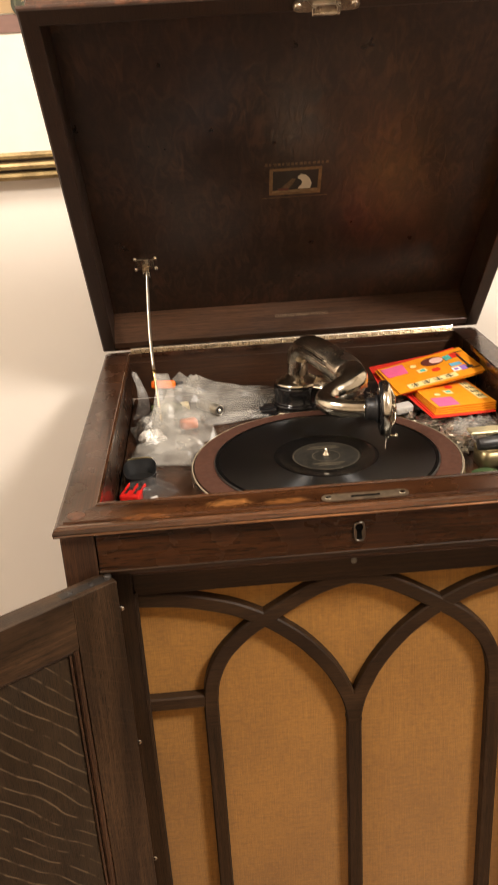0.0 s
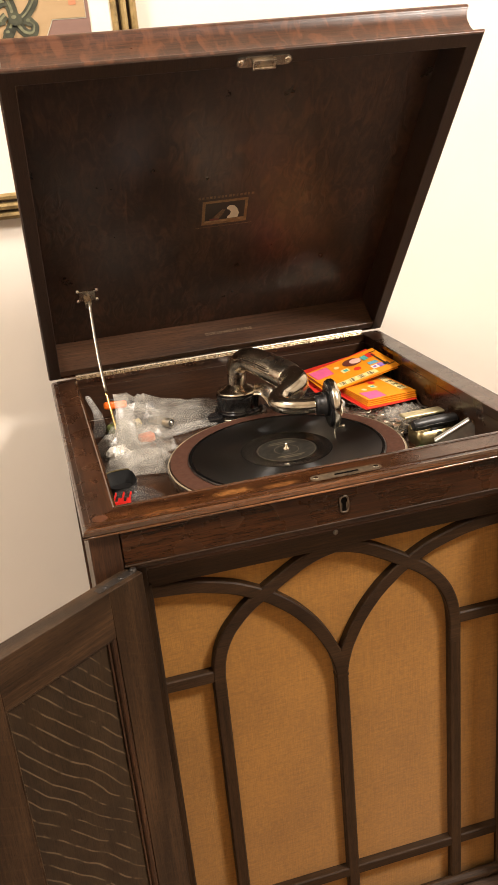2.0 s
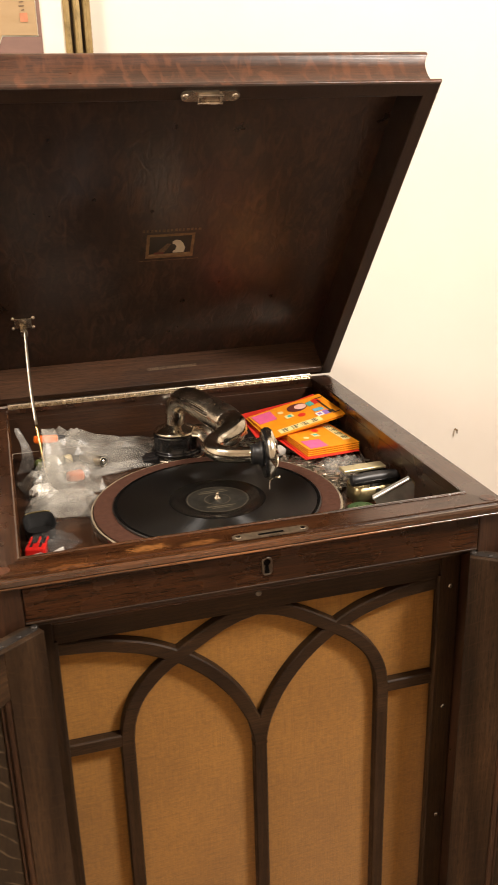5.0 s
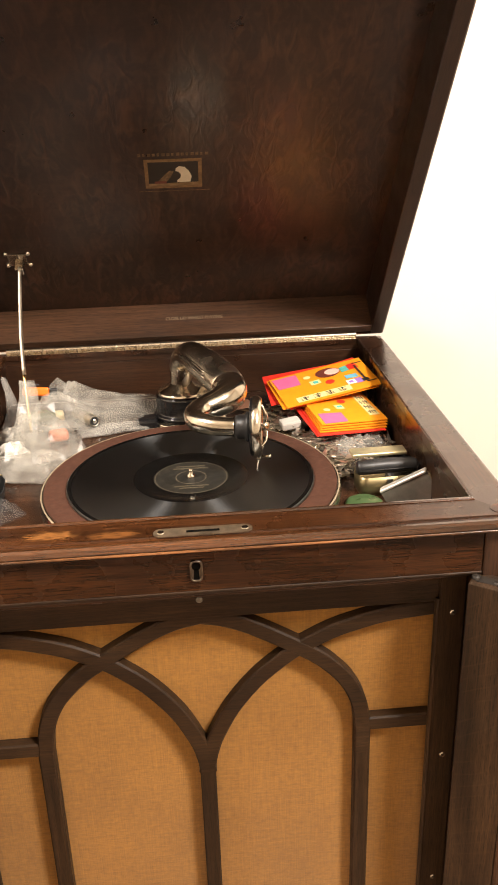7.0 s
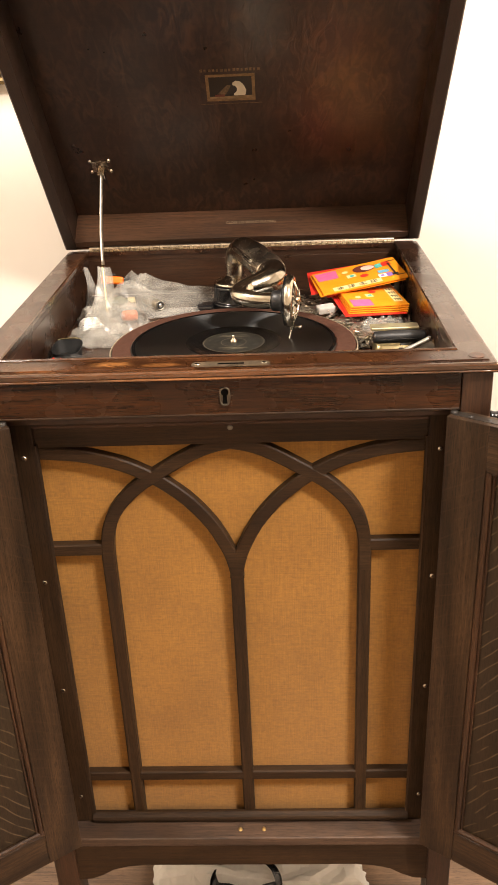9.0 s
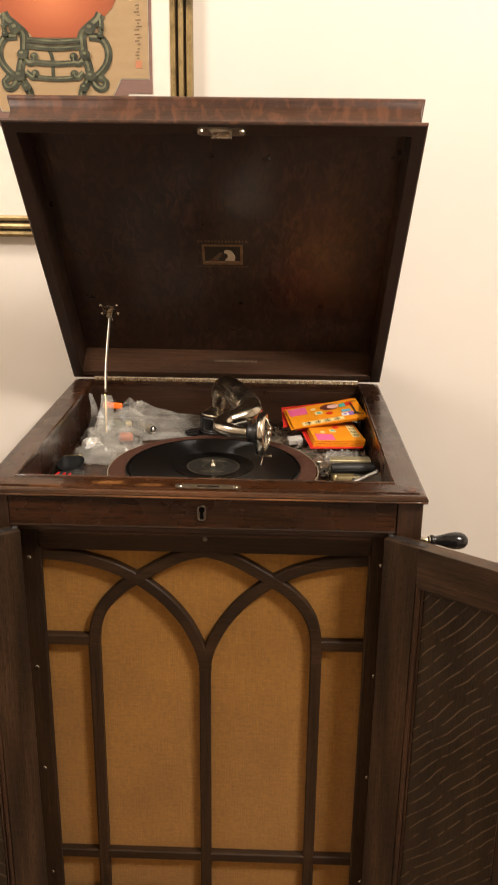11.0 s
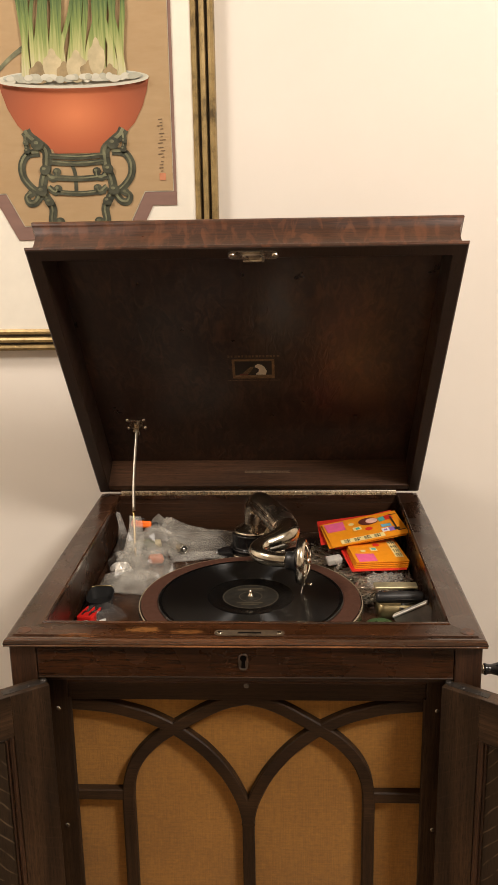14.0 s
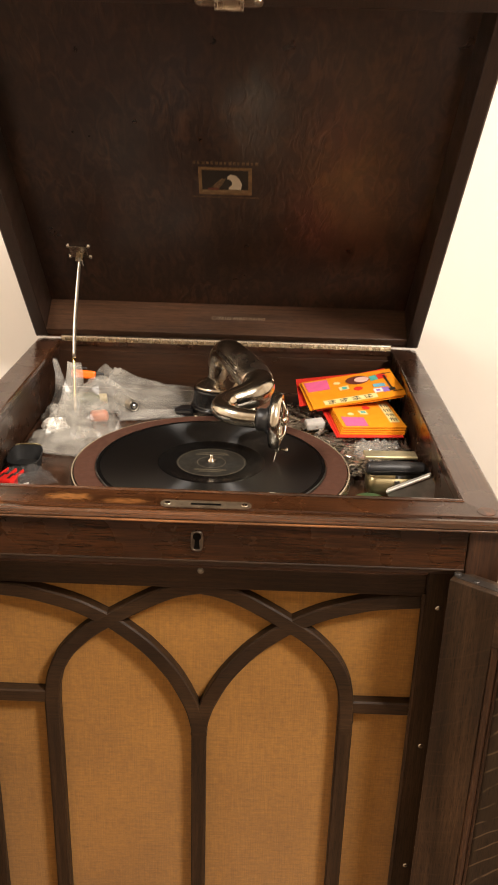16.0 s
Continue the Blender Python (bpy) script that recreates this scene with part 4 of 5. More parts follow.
lb = part("label", lathe([(0.0035, 0.0012), (0.037, 0.0012), (0.0374, 0.0007)], 72), LABEL, rec, "dark paper record label")
for r in (0.0355, 0.0145):
    part("label_ring", lathe([(r, 0.0013), (r + 0.0006, 0.00145), (r + 0.0012, 0.0013)], 72), LABEL_INK, lb)
for z, w in ((0.026, 0.03), (0.021, 0.036), (-0.02, 0.034), (-0.0245, 0.024)):
    part("writing_bar", block(-w / 2, w / 2, z - 0.0011, z + 0.0011, 0.0012, 0.00145, 0), LABEL_INK, lb)


# ---- framed picture on the wall ----
pic = thing("framed_picture", "framed silk painting of potted bulbs in a gilt frame", "picture", at=pose(-0.29, 0, 0))
PXL, PXR, PZ0, PZ1, PY = -0.231, 0.231, 1.1555, 1.98, 0.5745
prof = [(0.0, 0.0), (0.0, 0.014), (0.004, 0.017), (0.008, 0.0165), (0.0092, 0.011), (0.0128, 0.011), (0.014, 0.0185), (0.0175, 0.0205), (0.0215, 0.0195), (0.0225, 0.012), (0.0258, 0.012), (0.027, 0.0195), (0.031, 0.021), (0.035, 0.018), (0.0365, 0.013), (0.0365, 0.0)]
fw = 0.0365
cn = {"bl": (PXL + fw, PZ0 + fw), "br": (PXR - fw, PZ0 + fw), "tr": (PXR - fw, PZ1 - fw), "tl": (PXL + fw, PZ1 - fw)}
so = {"bl": (-1, -1), "br": (1, -1), "tr": (1, 1), "tl": (-1, 1)}
stand_up = Matrix(((1, 0, 0, 0), (0, 0, -1, PY), (0, 1, 0, 0), (0, 0, 0, 1)))
GROOVE = plain("dark_frame_groove", (0.03, 0.018, 0.01), 0.6)
for a, b in (("bl", "br"), ("br", "tr"), ("tr", "tl"), ("tl", "bl")):
    part("frame_rail", turned(mitred(prof, cn[a], cn[b], (so[a], so[b])), stand_up), GILT, pic)
    for o in (0.011, 0.02415):
        gp = [(o - 0.0013, 0.0105), (o - 0.0013, 0.0126), (o + 0.0013, 0.0126), (o + 0.0013, 0.0105)]
        part("frame_groove", turned(mitred(gp, cn[a], cn[b], (so[a], so[b])), stand_up), GROOVE, pic)
part("mat_board", block(PXL + 0.03, PXR - 0.03, PY - 0.012, PY - 0.004, PZ0 + 0.03, PZ1 - 0.03, 0), MAT_BOARD, pic, "cream mat board")


def octagon(wide, deep):
    """The stepped outline of the painting, widened at its sides and its foot."""
    e, k = 0.159 + wide, deep * 0.55
    low = [(-e, 1.412 - deep), (-0.113 - k, 1.412 - deep), (-0.086 - k, 1.36 - deep), (0.086 + k, 1.36 - deep), (0.113 + k, 1.412 - deep), (e, 1.412 - deep)]
    return low + [(e, 1.9 + deep), (-e, 1.9 + deep)]


pnt = part("silk_border", slab(octagon(0.0055, 0.0225), PY - 0.0135, PY - 0.012), MAUVE, pic, "mauve silk border")
part("pale_fillet", slab(octagon(0.0008, 0.0012), PY - 0.0141, PY - 0.0135), CHINA, pic)
sk = part("painting", slab(octagon(0.0, 0.0), PY - 0.0148, PY - 0.0141), SILK, pic, "painting of bulbs in an orange bowl on tan silk")
yq = PY - 0.0152
bc = 0.008
# bowl
PEBBLE = plain("painted_grey_pebble", (0.42, 0.41, 0.32), 0.7, 0, 0.15, 90)
bowl = [(bc + 0.119, 1.582)] + [(bc + x, z) for x, z in ((0.116, 1.566), (0.108, 1.541), (0.094, 1.516), (0.073, 1.495), (0.05, 1.4825), (0.04, 1.478), (0.037, 1.472))]
bowl = bowl + [(2 * bc - x, z) for x, z in bowl[::-1]]
bo = slab([(x - bc, z - 1.53) for x, z in bowl], -0.0004, 0.0)
ob = part("painted_bowl", bo, BOWL, sk, "painted orange bowl")
ob.location = (bc, yq, 1.53)
part("painted_bowl_rim", slab(ellipse(bc, 1.5835, 0.1195, 0.0135, 48), yq - 0.001, yq - 0.0006), CHINA, sk)
part("painted_bowl_lip", band([(bc - 0.1185, 1.5815)] + [(bc + 0.1185 * math.cos(a), 1.583 + 0.0128 * math.sin(a)) for a in np.linspace(math.pi * 1.06, math.pi * 1.94, 15)] + [(bc + 0.1185, 1.5815)], 0.0042, yq - 0.0068, yq - 0.0064, 2, 0.0001), CHINA, sk)
part("painted_bowl_inside", slab(ellipse(bc, 1.585, 0.111, 0.0098, 48), yq - 0.0014, yq - 0.001), plain("painted_grey_china", (0.4, 0.42, 0.36), 0.7, 0, 0.1, 60), sk)
rng = random.Random(5)
for i in range(34):
    x = bc + rng.uniform(-0.098, 0.098)
    part("painted_pebble", slab(ellipse(x, 1.5825 + rng.uniform(-0.002, 0.003), rng.uniform(0.005, 0.011), rng.uniform(0.0035, 0.0055), 16), yq - 0.0056 - i * 0.00003, yq - 0.0053), PEBBLE if i % 2 else CHINA, sk)
BULB_LIGHT = plain("painted_cream_bulb", (0.5, 0.42, 0.25), 0.7, 0, 0.2, 50)
for i, (x, z, rx, rz) in enumerate(((-0.052, 1.592, 0.016, 0.017), (-0.03, 1.603, 0.015, 0.024), (-0.012, 1.592, 0.012, 0.016), (0.008, 1.6, 0.016, 0.024), (0.03, 1.594, 0.017, 0.016), (0.04, 1.613, 0.013, 0.028), (0.06, 1.59, 0.011, 0.013))):
    part("painted_bulb", slab([(bc + x + rx * (0.55 if v > 0.4 else 1.0) * u, z + rz * v) for u, v in ellipse(0, 0, 1, 1, 20)], yq - 0.0052 - i * 0.00005, yq - 0.0048), BULB if i % 2 == 0 else BULB_LIGHT, sk)
# leaves: white sheaths that fan out and turn green as they rise
stems = [(-0.078 + 0.0058 * k + rng.uniform(-0.004, 0.004), rng.uniform(-0.028, 0.028)) for k in range(28)]
for i, (x, lean) in enumerate(stems):
    x += bc
    top, foot = rng.uniform(0.14, 0.3), rng.uniform(-0.006, 0.004)
    bend = rng.uniform(-0.016, 0.016)
    lf = band([(x, foot), (x + lean * 0.1 + bend * 0.4, 0.045), (x + lean * 0.5 + bend, 0.1), (x + lean * 1.1 + bend * 0.5, 0.16), (x + lean * 1.7 - bend, 0.16 + top * 0.45)], (rng.uniform(0.009, 0.014), rng.uniform(0.002, 0.008)), -0.0006 - (i * 11 % 28) * 0.00005, 0.0, 6, 0.0001)
    ob = part("painted_leaf", lf, LEAF, sk)
    ob.location = (0, yq - 0.0026, 1.583)
ob = part("painted_leaf", band([(bc - 0.07, 0.05), (bc - 0.1, 0.03), (bc - 0.13, 0.004), (bc - 0.16, -0.004)], (0.008, 0.003), -0.0004, 0, 6, 0.0001), STAND_LIGHT, sk)
ob.location = (0, yq, 1.583)
# carved stand: two scrolled legs with loops, rails between
for s in (-1, 1):
    def side(pts):
        return [(bc - 0.003 + s * x * 0.95, z) for x, z in pts]
    scrolls = [
        ([(0.083, 1.507), (0.077, 1.498), (0.062, 1.487), (0.05, 1.476), (0.05, 1.46), (0.052, 1.446), (0.058, 1.432), (0.06, 1.415), (0.052, 1.4), (0.045, 1.386), (0.047, 1.368), (0.041, 1.361), (0.034, 1.366)], (0.0165, 0.012)),
        ([(0.062, 1.474), (0.082, 1.471), (0.093, 1.456), (0.092, 1.437), (0.08, 1.421), (0.067, 1.412)], (0.0125, 0.012)),
        ([(0.062, 1.412), (0.073, 1.398), (0.084, 1.396), (0.088, 1.405), (0.081, 1.411)], (0.013, 0.01)),
        ([(0.052, 1.442), (0.043, 1.434), (0.035, 1.436), (0.034, 1.444)], (0.011, 0.01)),
        ([(0.082, 1.5), (0.083, 1.487), (0.081, 1.474)], (0.009, 0.007)),
        ([(0.05, 1.42), (0.038, 1.412), (0.034, 1.418)], (0.01, 0.01)),
    ]
    for k, (pts, w) in enumerate(scrolls):
        tip = side(pts)[-1]
        part("painted_knob", slab(ellipse(tip[0], tip[1], w[1] * 0.68, w[1] * 0.62, 16), yq - 0.0013 - k * 0.0001, yq - 0.0009), STAND, sk)
        part("painted_glint", slab(ellipse(tip[0] - 0.0015, tip[1] + 0.0015, w[1] * 0.28, w[1] * 0.24, 12), yq - 0.0021 - k * 0.0001, yq - 0.0017 - k * 0.0001), STAND_LIGHT, sk)
        part("painted_scroll", band(side(pts), w, yq - 0.0008 - k * 0.0001, yq, 7, 0.0002), STAND, sk)
        part("painted_highlight", band([(x - 0.001, z + 0.0012) for x, z in side(pts)], (w[0] * 0.34, w[1] * 0.16), yq - 0.0016 - k * 0.0001, yq - 0.0015, 7, 0.00002), STAND_LIGHT, sk)
for s in (-1, 1):
    for x, z, r in ((0.0835, 1.489, 0.0055), (0.0815, 1.477, 0.0065), (0.064, 1.486, 0.0125), (0.054, 1.447, 0.0105), (0.062, 1.415, 0.0115), (0.05, 1.398, 0.0095)):
        part("painted_knob", slab(ellipse(bc - 0.003 + s * x * 0.95, z, r * 0.8, r * 0.72, 18), yq - 0.0034, yq - 0.003), STAND, sk)
        part("painted_glint", slab(ellipse(bc - 0.0045 + s * x * 0.95, z + r * 0.22, r * 0.3, r * 0.2, 12), yq - 0.0038, yq - 0.0034), STAND_LIGHT, sk)
for z, h, w in ((1.469, 0.0085, 0.05), (1.459, 0.0085, 0.046), (1.436, 0.009, 0.05), (1.413, 0.008, 0.042)):
    part("painted_rail", band([(bc - w, z), (bc, z - 0.003), (bc + w, z)], h, yq - 0.0014, yq - 0.0011, 6, 0.0001), STAND, sk)
    part("painted_highlight", band([(bc - w * 0.9, z + 0.001), (bc, z - 0.002), (bc + w * 0.9, z + 0.001)], h * 0.25, yq - 0.0018, yq - 0.0017, 6, 0.00002), STAND_LIGHT, sk)
part("painted_back_leg", band([(bc - 0.012, 1.458), (bc - 0.006, 1.44), (bc - 0.006, 1.414)], 0.006, yq - 0.0005, yq, 5, 0.0001), STAND, sk)
# signature as plain bars, and a seal
FADED = plain("faded_ink", (0.14, 0.09, 0.05), 0.7)
for i in range(16):
    z = 1.52 - i * 0.0048 - (i // 4) * 0.002
    w = rng.uniform(0.003, 0.01)
    x = 0.143 + rng.uniform(-0.002, 0.002)
    part("signature_bar", slab([(x - w / 2, z - 0.0007), (x + w / 2, z), (x + w / 2, z + 0.0012), (x - w / 2, z + 0.0006)], yq - 0.0003, yq), FADED, sk)
part("seal", slab([(0.138, 1.428), (0.148, 1.428), (0.148, 1.439), (0.138, 1.439)], yq - 0.0003, yq), SEAL, sk)


# ---- things in the well ----
def film_bag(name, label, cx, cy, lx, ly, h, turn, seed, mat=BAG, z=WB, lift=(0, 0), n=13, group="plastic bags", slope=0.0):
    """A crumpled, half-empty plastic bag: two creased films joined at uneven edges."""
    r = random.Random(seed)
    ox, oy = r.uniform(0, 50), r.uniform(0, 50)
    bm = bmesh.new()
    layers = []
    for layer in (0, 1):
        grid = []
        for i in range(n):
            row = []
            for j in range(n):
                u, v = i / (n - 1) * 2 - 1, j / (n - 1) * 2 - 1
                edge = (1 - u ** 4) * (1 - v ** 4)
                wob = 1 + 0.14 * noise.noise((ox + u * 1.6, oy + v * 1.6, 7))
                x, y = u * lx / 2 * wob, v * ly / 2 * (1 + 0.14 * noise.noise((ox + u * 1.7, oy + v * 1.7, 3)))
                a = abs(noise.noise((ox + u * 1.1 + v * 0.6, oy + v * 1.0, 1.5)))
                b = abs(noise.noise((ox + u * 2.1 - v * 0.8, oy + v * 1.9 - u * 1.2, 4.5)))
                c = abs(noise.noise((ox + u * 4.2 + v * 2.5, oy + v * 4.0, 8)))
                fold = 0.55 + 0.95 * (0.4 - a) + 0.42 * (0.3 - b) + 0.16 * (0.25 - c)
                fold *= 1 - slope * (u + 1) / 2
                zz = 0.0015 + h * max(0.03, edge ** 0.5 * fold) * (1.0 if layer else 0.12) + 0.0014 * layer
                zz += (max(0, u) * lift[0] + max(0, v) * lift[1]) * (0.9 + 0.3 * b)
                jx, jy = 0.3 * lx / n * r.uniform(-1, 1), 0.3 * ly / n * r.uniform(-1, 1)
                row.append(bm.verts.new((x + jx, y + jy, max(0.0004 + 0.0004 * layer, zz))))
            grid.append(row)
        layers.append(grid)
        for i in range(n - 1):
            for j in range(n - 1):
                bm.faces.new((grid[i][j], grid[i + 1][j], grid[i + 1][j + 1], grid[i][j + 1]))
    bmesh.ops.triangulate(bm, faces=bm.faces)
    ob = part(name, bm, mat)
    ob.matrix_world = pose(cx, cy, z, 0, 0, turn)
    return tagged(ob, label, "plastic bag", group)


film_bag("plastic_bag", "crumpled cloudy plastic bag in the gramophone well", -0.116, 0.42, 0.15, 0.085, 0.052, -9, 3, lift=(0, 0.01), slope=0.65)
film_bag("plastic_bag", "crumpled cloudy plastic bag in the gramophone well", -0.172, 0.335, 0.085, 0.1, 0.034, 25, 8)
film_bag("plastic_bag", "crumpled cloudy plastic bag in the gramophone well", -0.178, 0.268, 0.082, 0.06, 0.02, -12, 12)
film_bag("plastic_bag", "flattened clear plastic bag beside the turntable", -0.082, 0.378, 0.1, 0.03, 0.005, 14, 21, BAG_CLEAR)


def pouch(name, label, base, tip, w0, w1, seed, mat):
    """An upright, pinched film pouch from its base to its tip."""
    r = random.Random(seed)
    bm = bmesh.new()
    rows, cols = 9, 11
    a, b = Vector(base), Vector(tip)
    o = r.uniform(0, 40)
    rings = []
    for i in range(rows):
        t = i / (rows - 1)
        c = a.lerp(b, t) + Vector((0.008 * math.sin(t * 3), -0.01 * math.sin(t * math.pi), 0))
        w = w0 + (w1 - w0) * t ** 0.7
        ring = []
        for k in range(cols):
            q = 2 * math.pi * k / cols
            f = 1 + 0.32 * abs(noise.noise((o + math.cos(q) * 1.4, math.sin(q) * 1.4, t * 3.2))) - 0.2 + 0.12 * noise.noise((o + math.cos(q) * 4, math.sin(q) * 4, t * 8))
            ring.append(bm.verts.new(c + Vector((math.cos(q) * w * f, math.sin(q) * w * 0.45 * f, 0.004 * noise.noise((q, t * 4, o))))))
        rings.append(ring)
    for p, q in zip(rings, rings[1:]):
        for k in range(cols):
            bm.faces.new((p[k], p[(k + 1) % cols], q[(k + 1) % cols], q[k]))
    bmesh.ops.triangulate(bm, faces=bm.faces)
    return tagged(part(name, bm, mat), label, "plastic bag", "plastic bags")


pouch("plastic_pouch", "upright twisted clear plastic pouch leaning on the stay", (-0.195, 0.315, WB + 0.002), (-0.182, 0.354, 0.931), 0.026, 0.011, 4, BAG)
pouch("plastic_pouch", "thin clear plastic pouch against the well wall", (-0.215, 0.40, WB + 0.002), (-0.222, 0.415, 0.915), 0.014, 0.004, 9, BAG_CLEAR)
foil = film_bag("foil_scrap", "crinkled bright foil scrap between plastic bags", -0.197, 0.306, 0.03, 0.022, 0.012, 30, 31, plain("crinkled_foil", (0.85, 0.81, 0.73), 0.25, 0.35, 0.1, 90), WB + 0.006, n=14, group="")
tagged(foil, category="foil")

# orange cutter, batteries, tubes
oc = thing("box_cutter", "small orange plastic cutter among the bags", "cutter", at=pose(-0.184, 0.414, 0.891, -18, 6, 6))
part("cutter_body", block(-0.016, 0.016, -0.0065, 0.0065, 0, 0.011, 0.003, 3), ORANGE_PLASTIC, oc)
part("cutter_grip", block(0.016, 0.026, -0.006, 0.006, 0.001, 0.010, 0.002, 2), BLACK, oc, "black grip")
part("cutter_slider", block(-0.01, 0.004, -0.003, 0.003, 0.012, 0.015, 0.001), BLACK, oc)
bt = thing("battery", "small silver battery lying among the bags", "battery", at=pose(-0.112, 0.3765, 0.8685, 90, 0, 38))
part("battery_can", lathe([(0, 0), (0.0062, 0.0), (0.0069, 0.0008), (0.0069, -0.0), (0.0069, -0.04), (0, -0.04)], 30), STAY_NICKEL, bt, "", True)
part("battery_cap", lathe([(0, 0.0018), (0.0024, 0.0018), (0.0027, 0.0006), (0.0055, 0.0006), (0.0062, 0.001)], 30), STEEL, bt, "", True)
part("battery_seal", lathe([(0.003, 0.0009), (0.0042, 0.0012), (0.0052, 0.0009)], 30), BLACK, bt)
tu = thing("eraser", "orange pink block wrapped in clear film", "eraser", at=pose(-0.152, 0.352, WB + 0.0005, 0, 0, 15))
part("eraser_block", block(-0.012, 0.011, -0.008, 0.008, 0, 0.014, 0.005, 3), plain("salmon_rubber", (0.6, 0.2, 0.1), 0.6), tu)
vi = thing("small_bottle", "little olive green bottle under the plastic bags", "bottle", at=pose(-0.2, 0.392, WB + 0.011, 0, 90, 20))
part("bottle_body", lathe([(0, 0), (0.009, 0), (0.0105, 0.003), (0.0105, 0.03), (0.006, 0.036), (0.006, 0.04), (0, 0.04)], 28), plain("olive_glass", (0.09, 0.1, 0.035), 0.2), vi, "", True)
part("bottle_cap", lathe([(0, 0.05), (0.0065, 0.05), (0.007, 0.048), (0.007, 0.04), (0, 0.04)], 28), plain("cream_cap", (0.55, 0.45, 0.25), 0.4), vi, "", True)

# black pouch, red clip, paper and pin at the front corner
bp = thing("black_case", "open round-cornered black plastic case in the well corner", "case", at=pose(-0.207, 0.203, WB, 0, 0, 4))
cs = bmesh.new()
n1 = 44
rings = []
for z, k in ((0, 0.84), (0.004, 0.94), (0.016, 1.0), (0.0225, 1.04), (0.0235, 1.05), (0.0236, 1.0), (0.016, 0.95), (0.003, 0.84)):
    rings.append([cs.verts.new((0.0175 * k * math.copysign(abs(math.cos(q)) ** 0.6, math.cos(q)), 0.0205 * k * math.copysign(abs(math.sin(q)) ** 0.6, math.sin(q)), z * 0.68 * (1 + 0.2 * math.sin(q)))) for q in [2 * math.pi * i / n1 for i in range(n1)]])
for a, b in zip(rings, rings[1:]):
    for i in range(n1):
        cs.faces.new((a[i], a[(i + 1) % n1], b[(i + 1) % n1], b[i]))
cs.faces.new(rings[0])
cs.faces.new(rings[-1])
part("case_body", cs, SMOKE, bp)
part("case_edge", tube([(-0.0145, 0.018, 0.0191, 0.0009), (-0.008, 0.0207, 0.0194, 0.0011), (0.008, 0.0207, 0.0194, 0.0011), (0.0145, 0.018, 0.0191, 0.0009)], 8, 4), OLIVE_TIN, bp, "dull gold edge strip", True)
film_bag("plastic_bag", "dark clear plastic wrapper by the black case", -0.196, 0.168, 0.045, 0.05, 0.012, 40, 52, film_plastic("smoky_film", 0.88, (0.16, 0.15, 0.14)), n=18)
rc = thing("red_clip", "small red plastic clip in the well corner", "clip", at=pose(-0.2135, 0.15, WB, 0, 0, -14))
part("clip_body", block(-0.012, 0.01, -0.008, 0.008, 0.0, 0.012, 0.002, 2), RED_PLASTIC, rc)
for x in (-0.006, 0.004):
    part("clip_slot", block(x - 0.0014, x + 0.0014, -0.003, 0.0085, 0.0118, 0.0126, 0.0003, 1), BLACK, rc)
for x in (-0.0095, 0.0, 0.0085):
    part("clip_prong", block(x - 0.0009, x + 0.0009, 0.006, 0.022, 0.009, 0.013, 0.0008), RED_PLASTIC, rc)
pp = bmesh.new()
for i in range(9):
    for j in range(6):
        pp.verts.new((-0.02 + 0.005 * i, -0.009 + 0.0036 * j, 0.006 + 0.006 * noise.noise((i * 0.4, j * 0.5, 2)) + 0.0006 * i))
pp.verts.ensure_lookup_table()
for i in range(8):
    for j in range(5):
        pp.faces.new([pp.verts[k] for k in (i * 6 + j, i * 6 + 6 + j, i * 6 + 7 + j, i * 6 + j + 1)])
bmesh.ops.solidify(pp, geom=list(pp.faces), thickness=0.0005)
tagged(part("paper_scrap", turned(pp, pose(-0.205, 0.127, WB, 6, 0, 4)), WHITE, None, "", True), "curled white paper scrap in the well corner", "paper")
tagged(part("steel_pin", tube([(-0.168, 0.096, WB + 0.0009, 0.0008), (-0.156, 0.101, WB + 0.0009, 0.0008)], 8, 1), STEEL), "tiny steel gramophone needle on the motor board", "needle")


# ---- paper envelopes ----
def flat_shape(outline, z, t=0.0004):
    """An (x, y) outline lying at height z."""
    bm = bmesh.new()
    a = [bm.verts.new((x, y, z)) for x, y in outline]
    b = [bm.verts.new((x, y, z + t)) for x, y in outline]
    bm.faces.new(a[::-1])
    bm.faces.new(b)
    for i in range(len(a)):
        k = (i + 1) % len(a)
        bm.faces.new((a[i], a[k], b[k], b[i]))
    return bm


def quad(x0, x1, y0, y1, skew=0.0):
    return [(x0, y0), (x1, y0 + skew), (x1, y1 + skew), (x0, y1)]


BLUE_INK = plain("blue_ink", (0.15, 0.4, 0.55), 0.5)
EW, EH = 0.0595, 0.0385


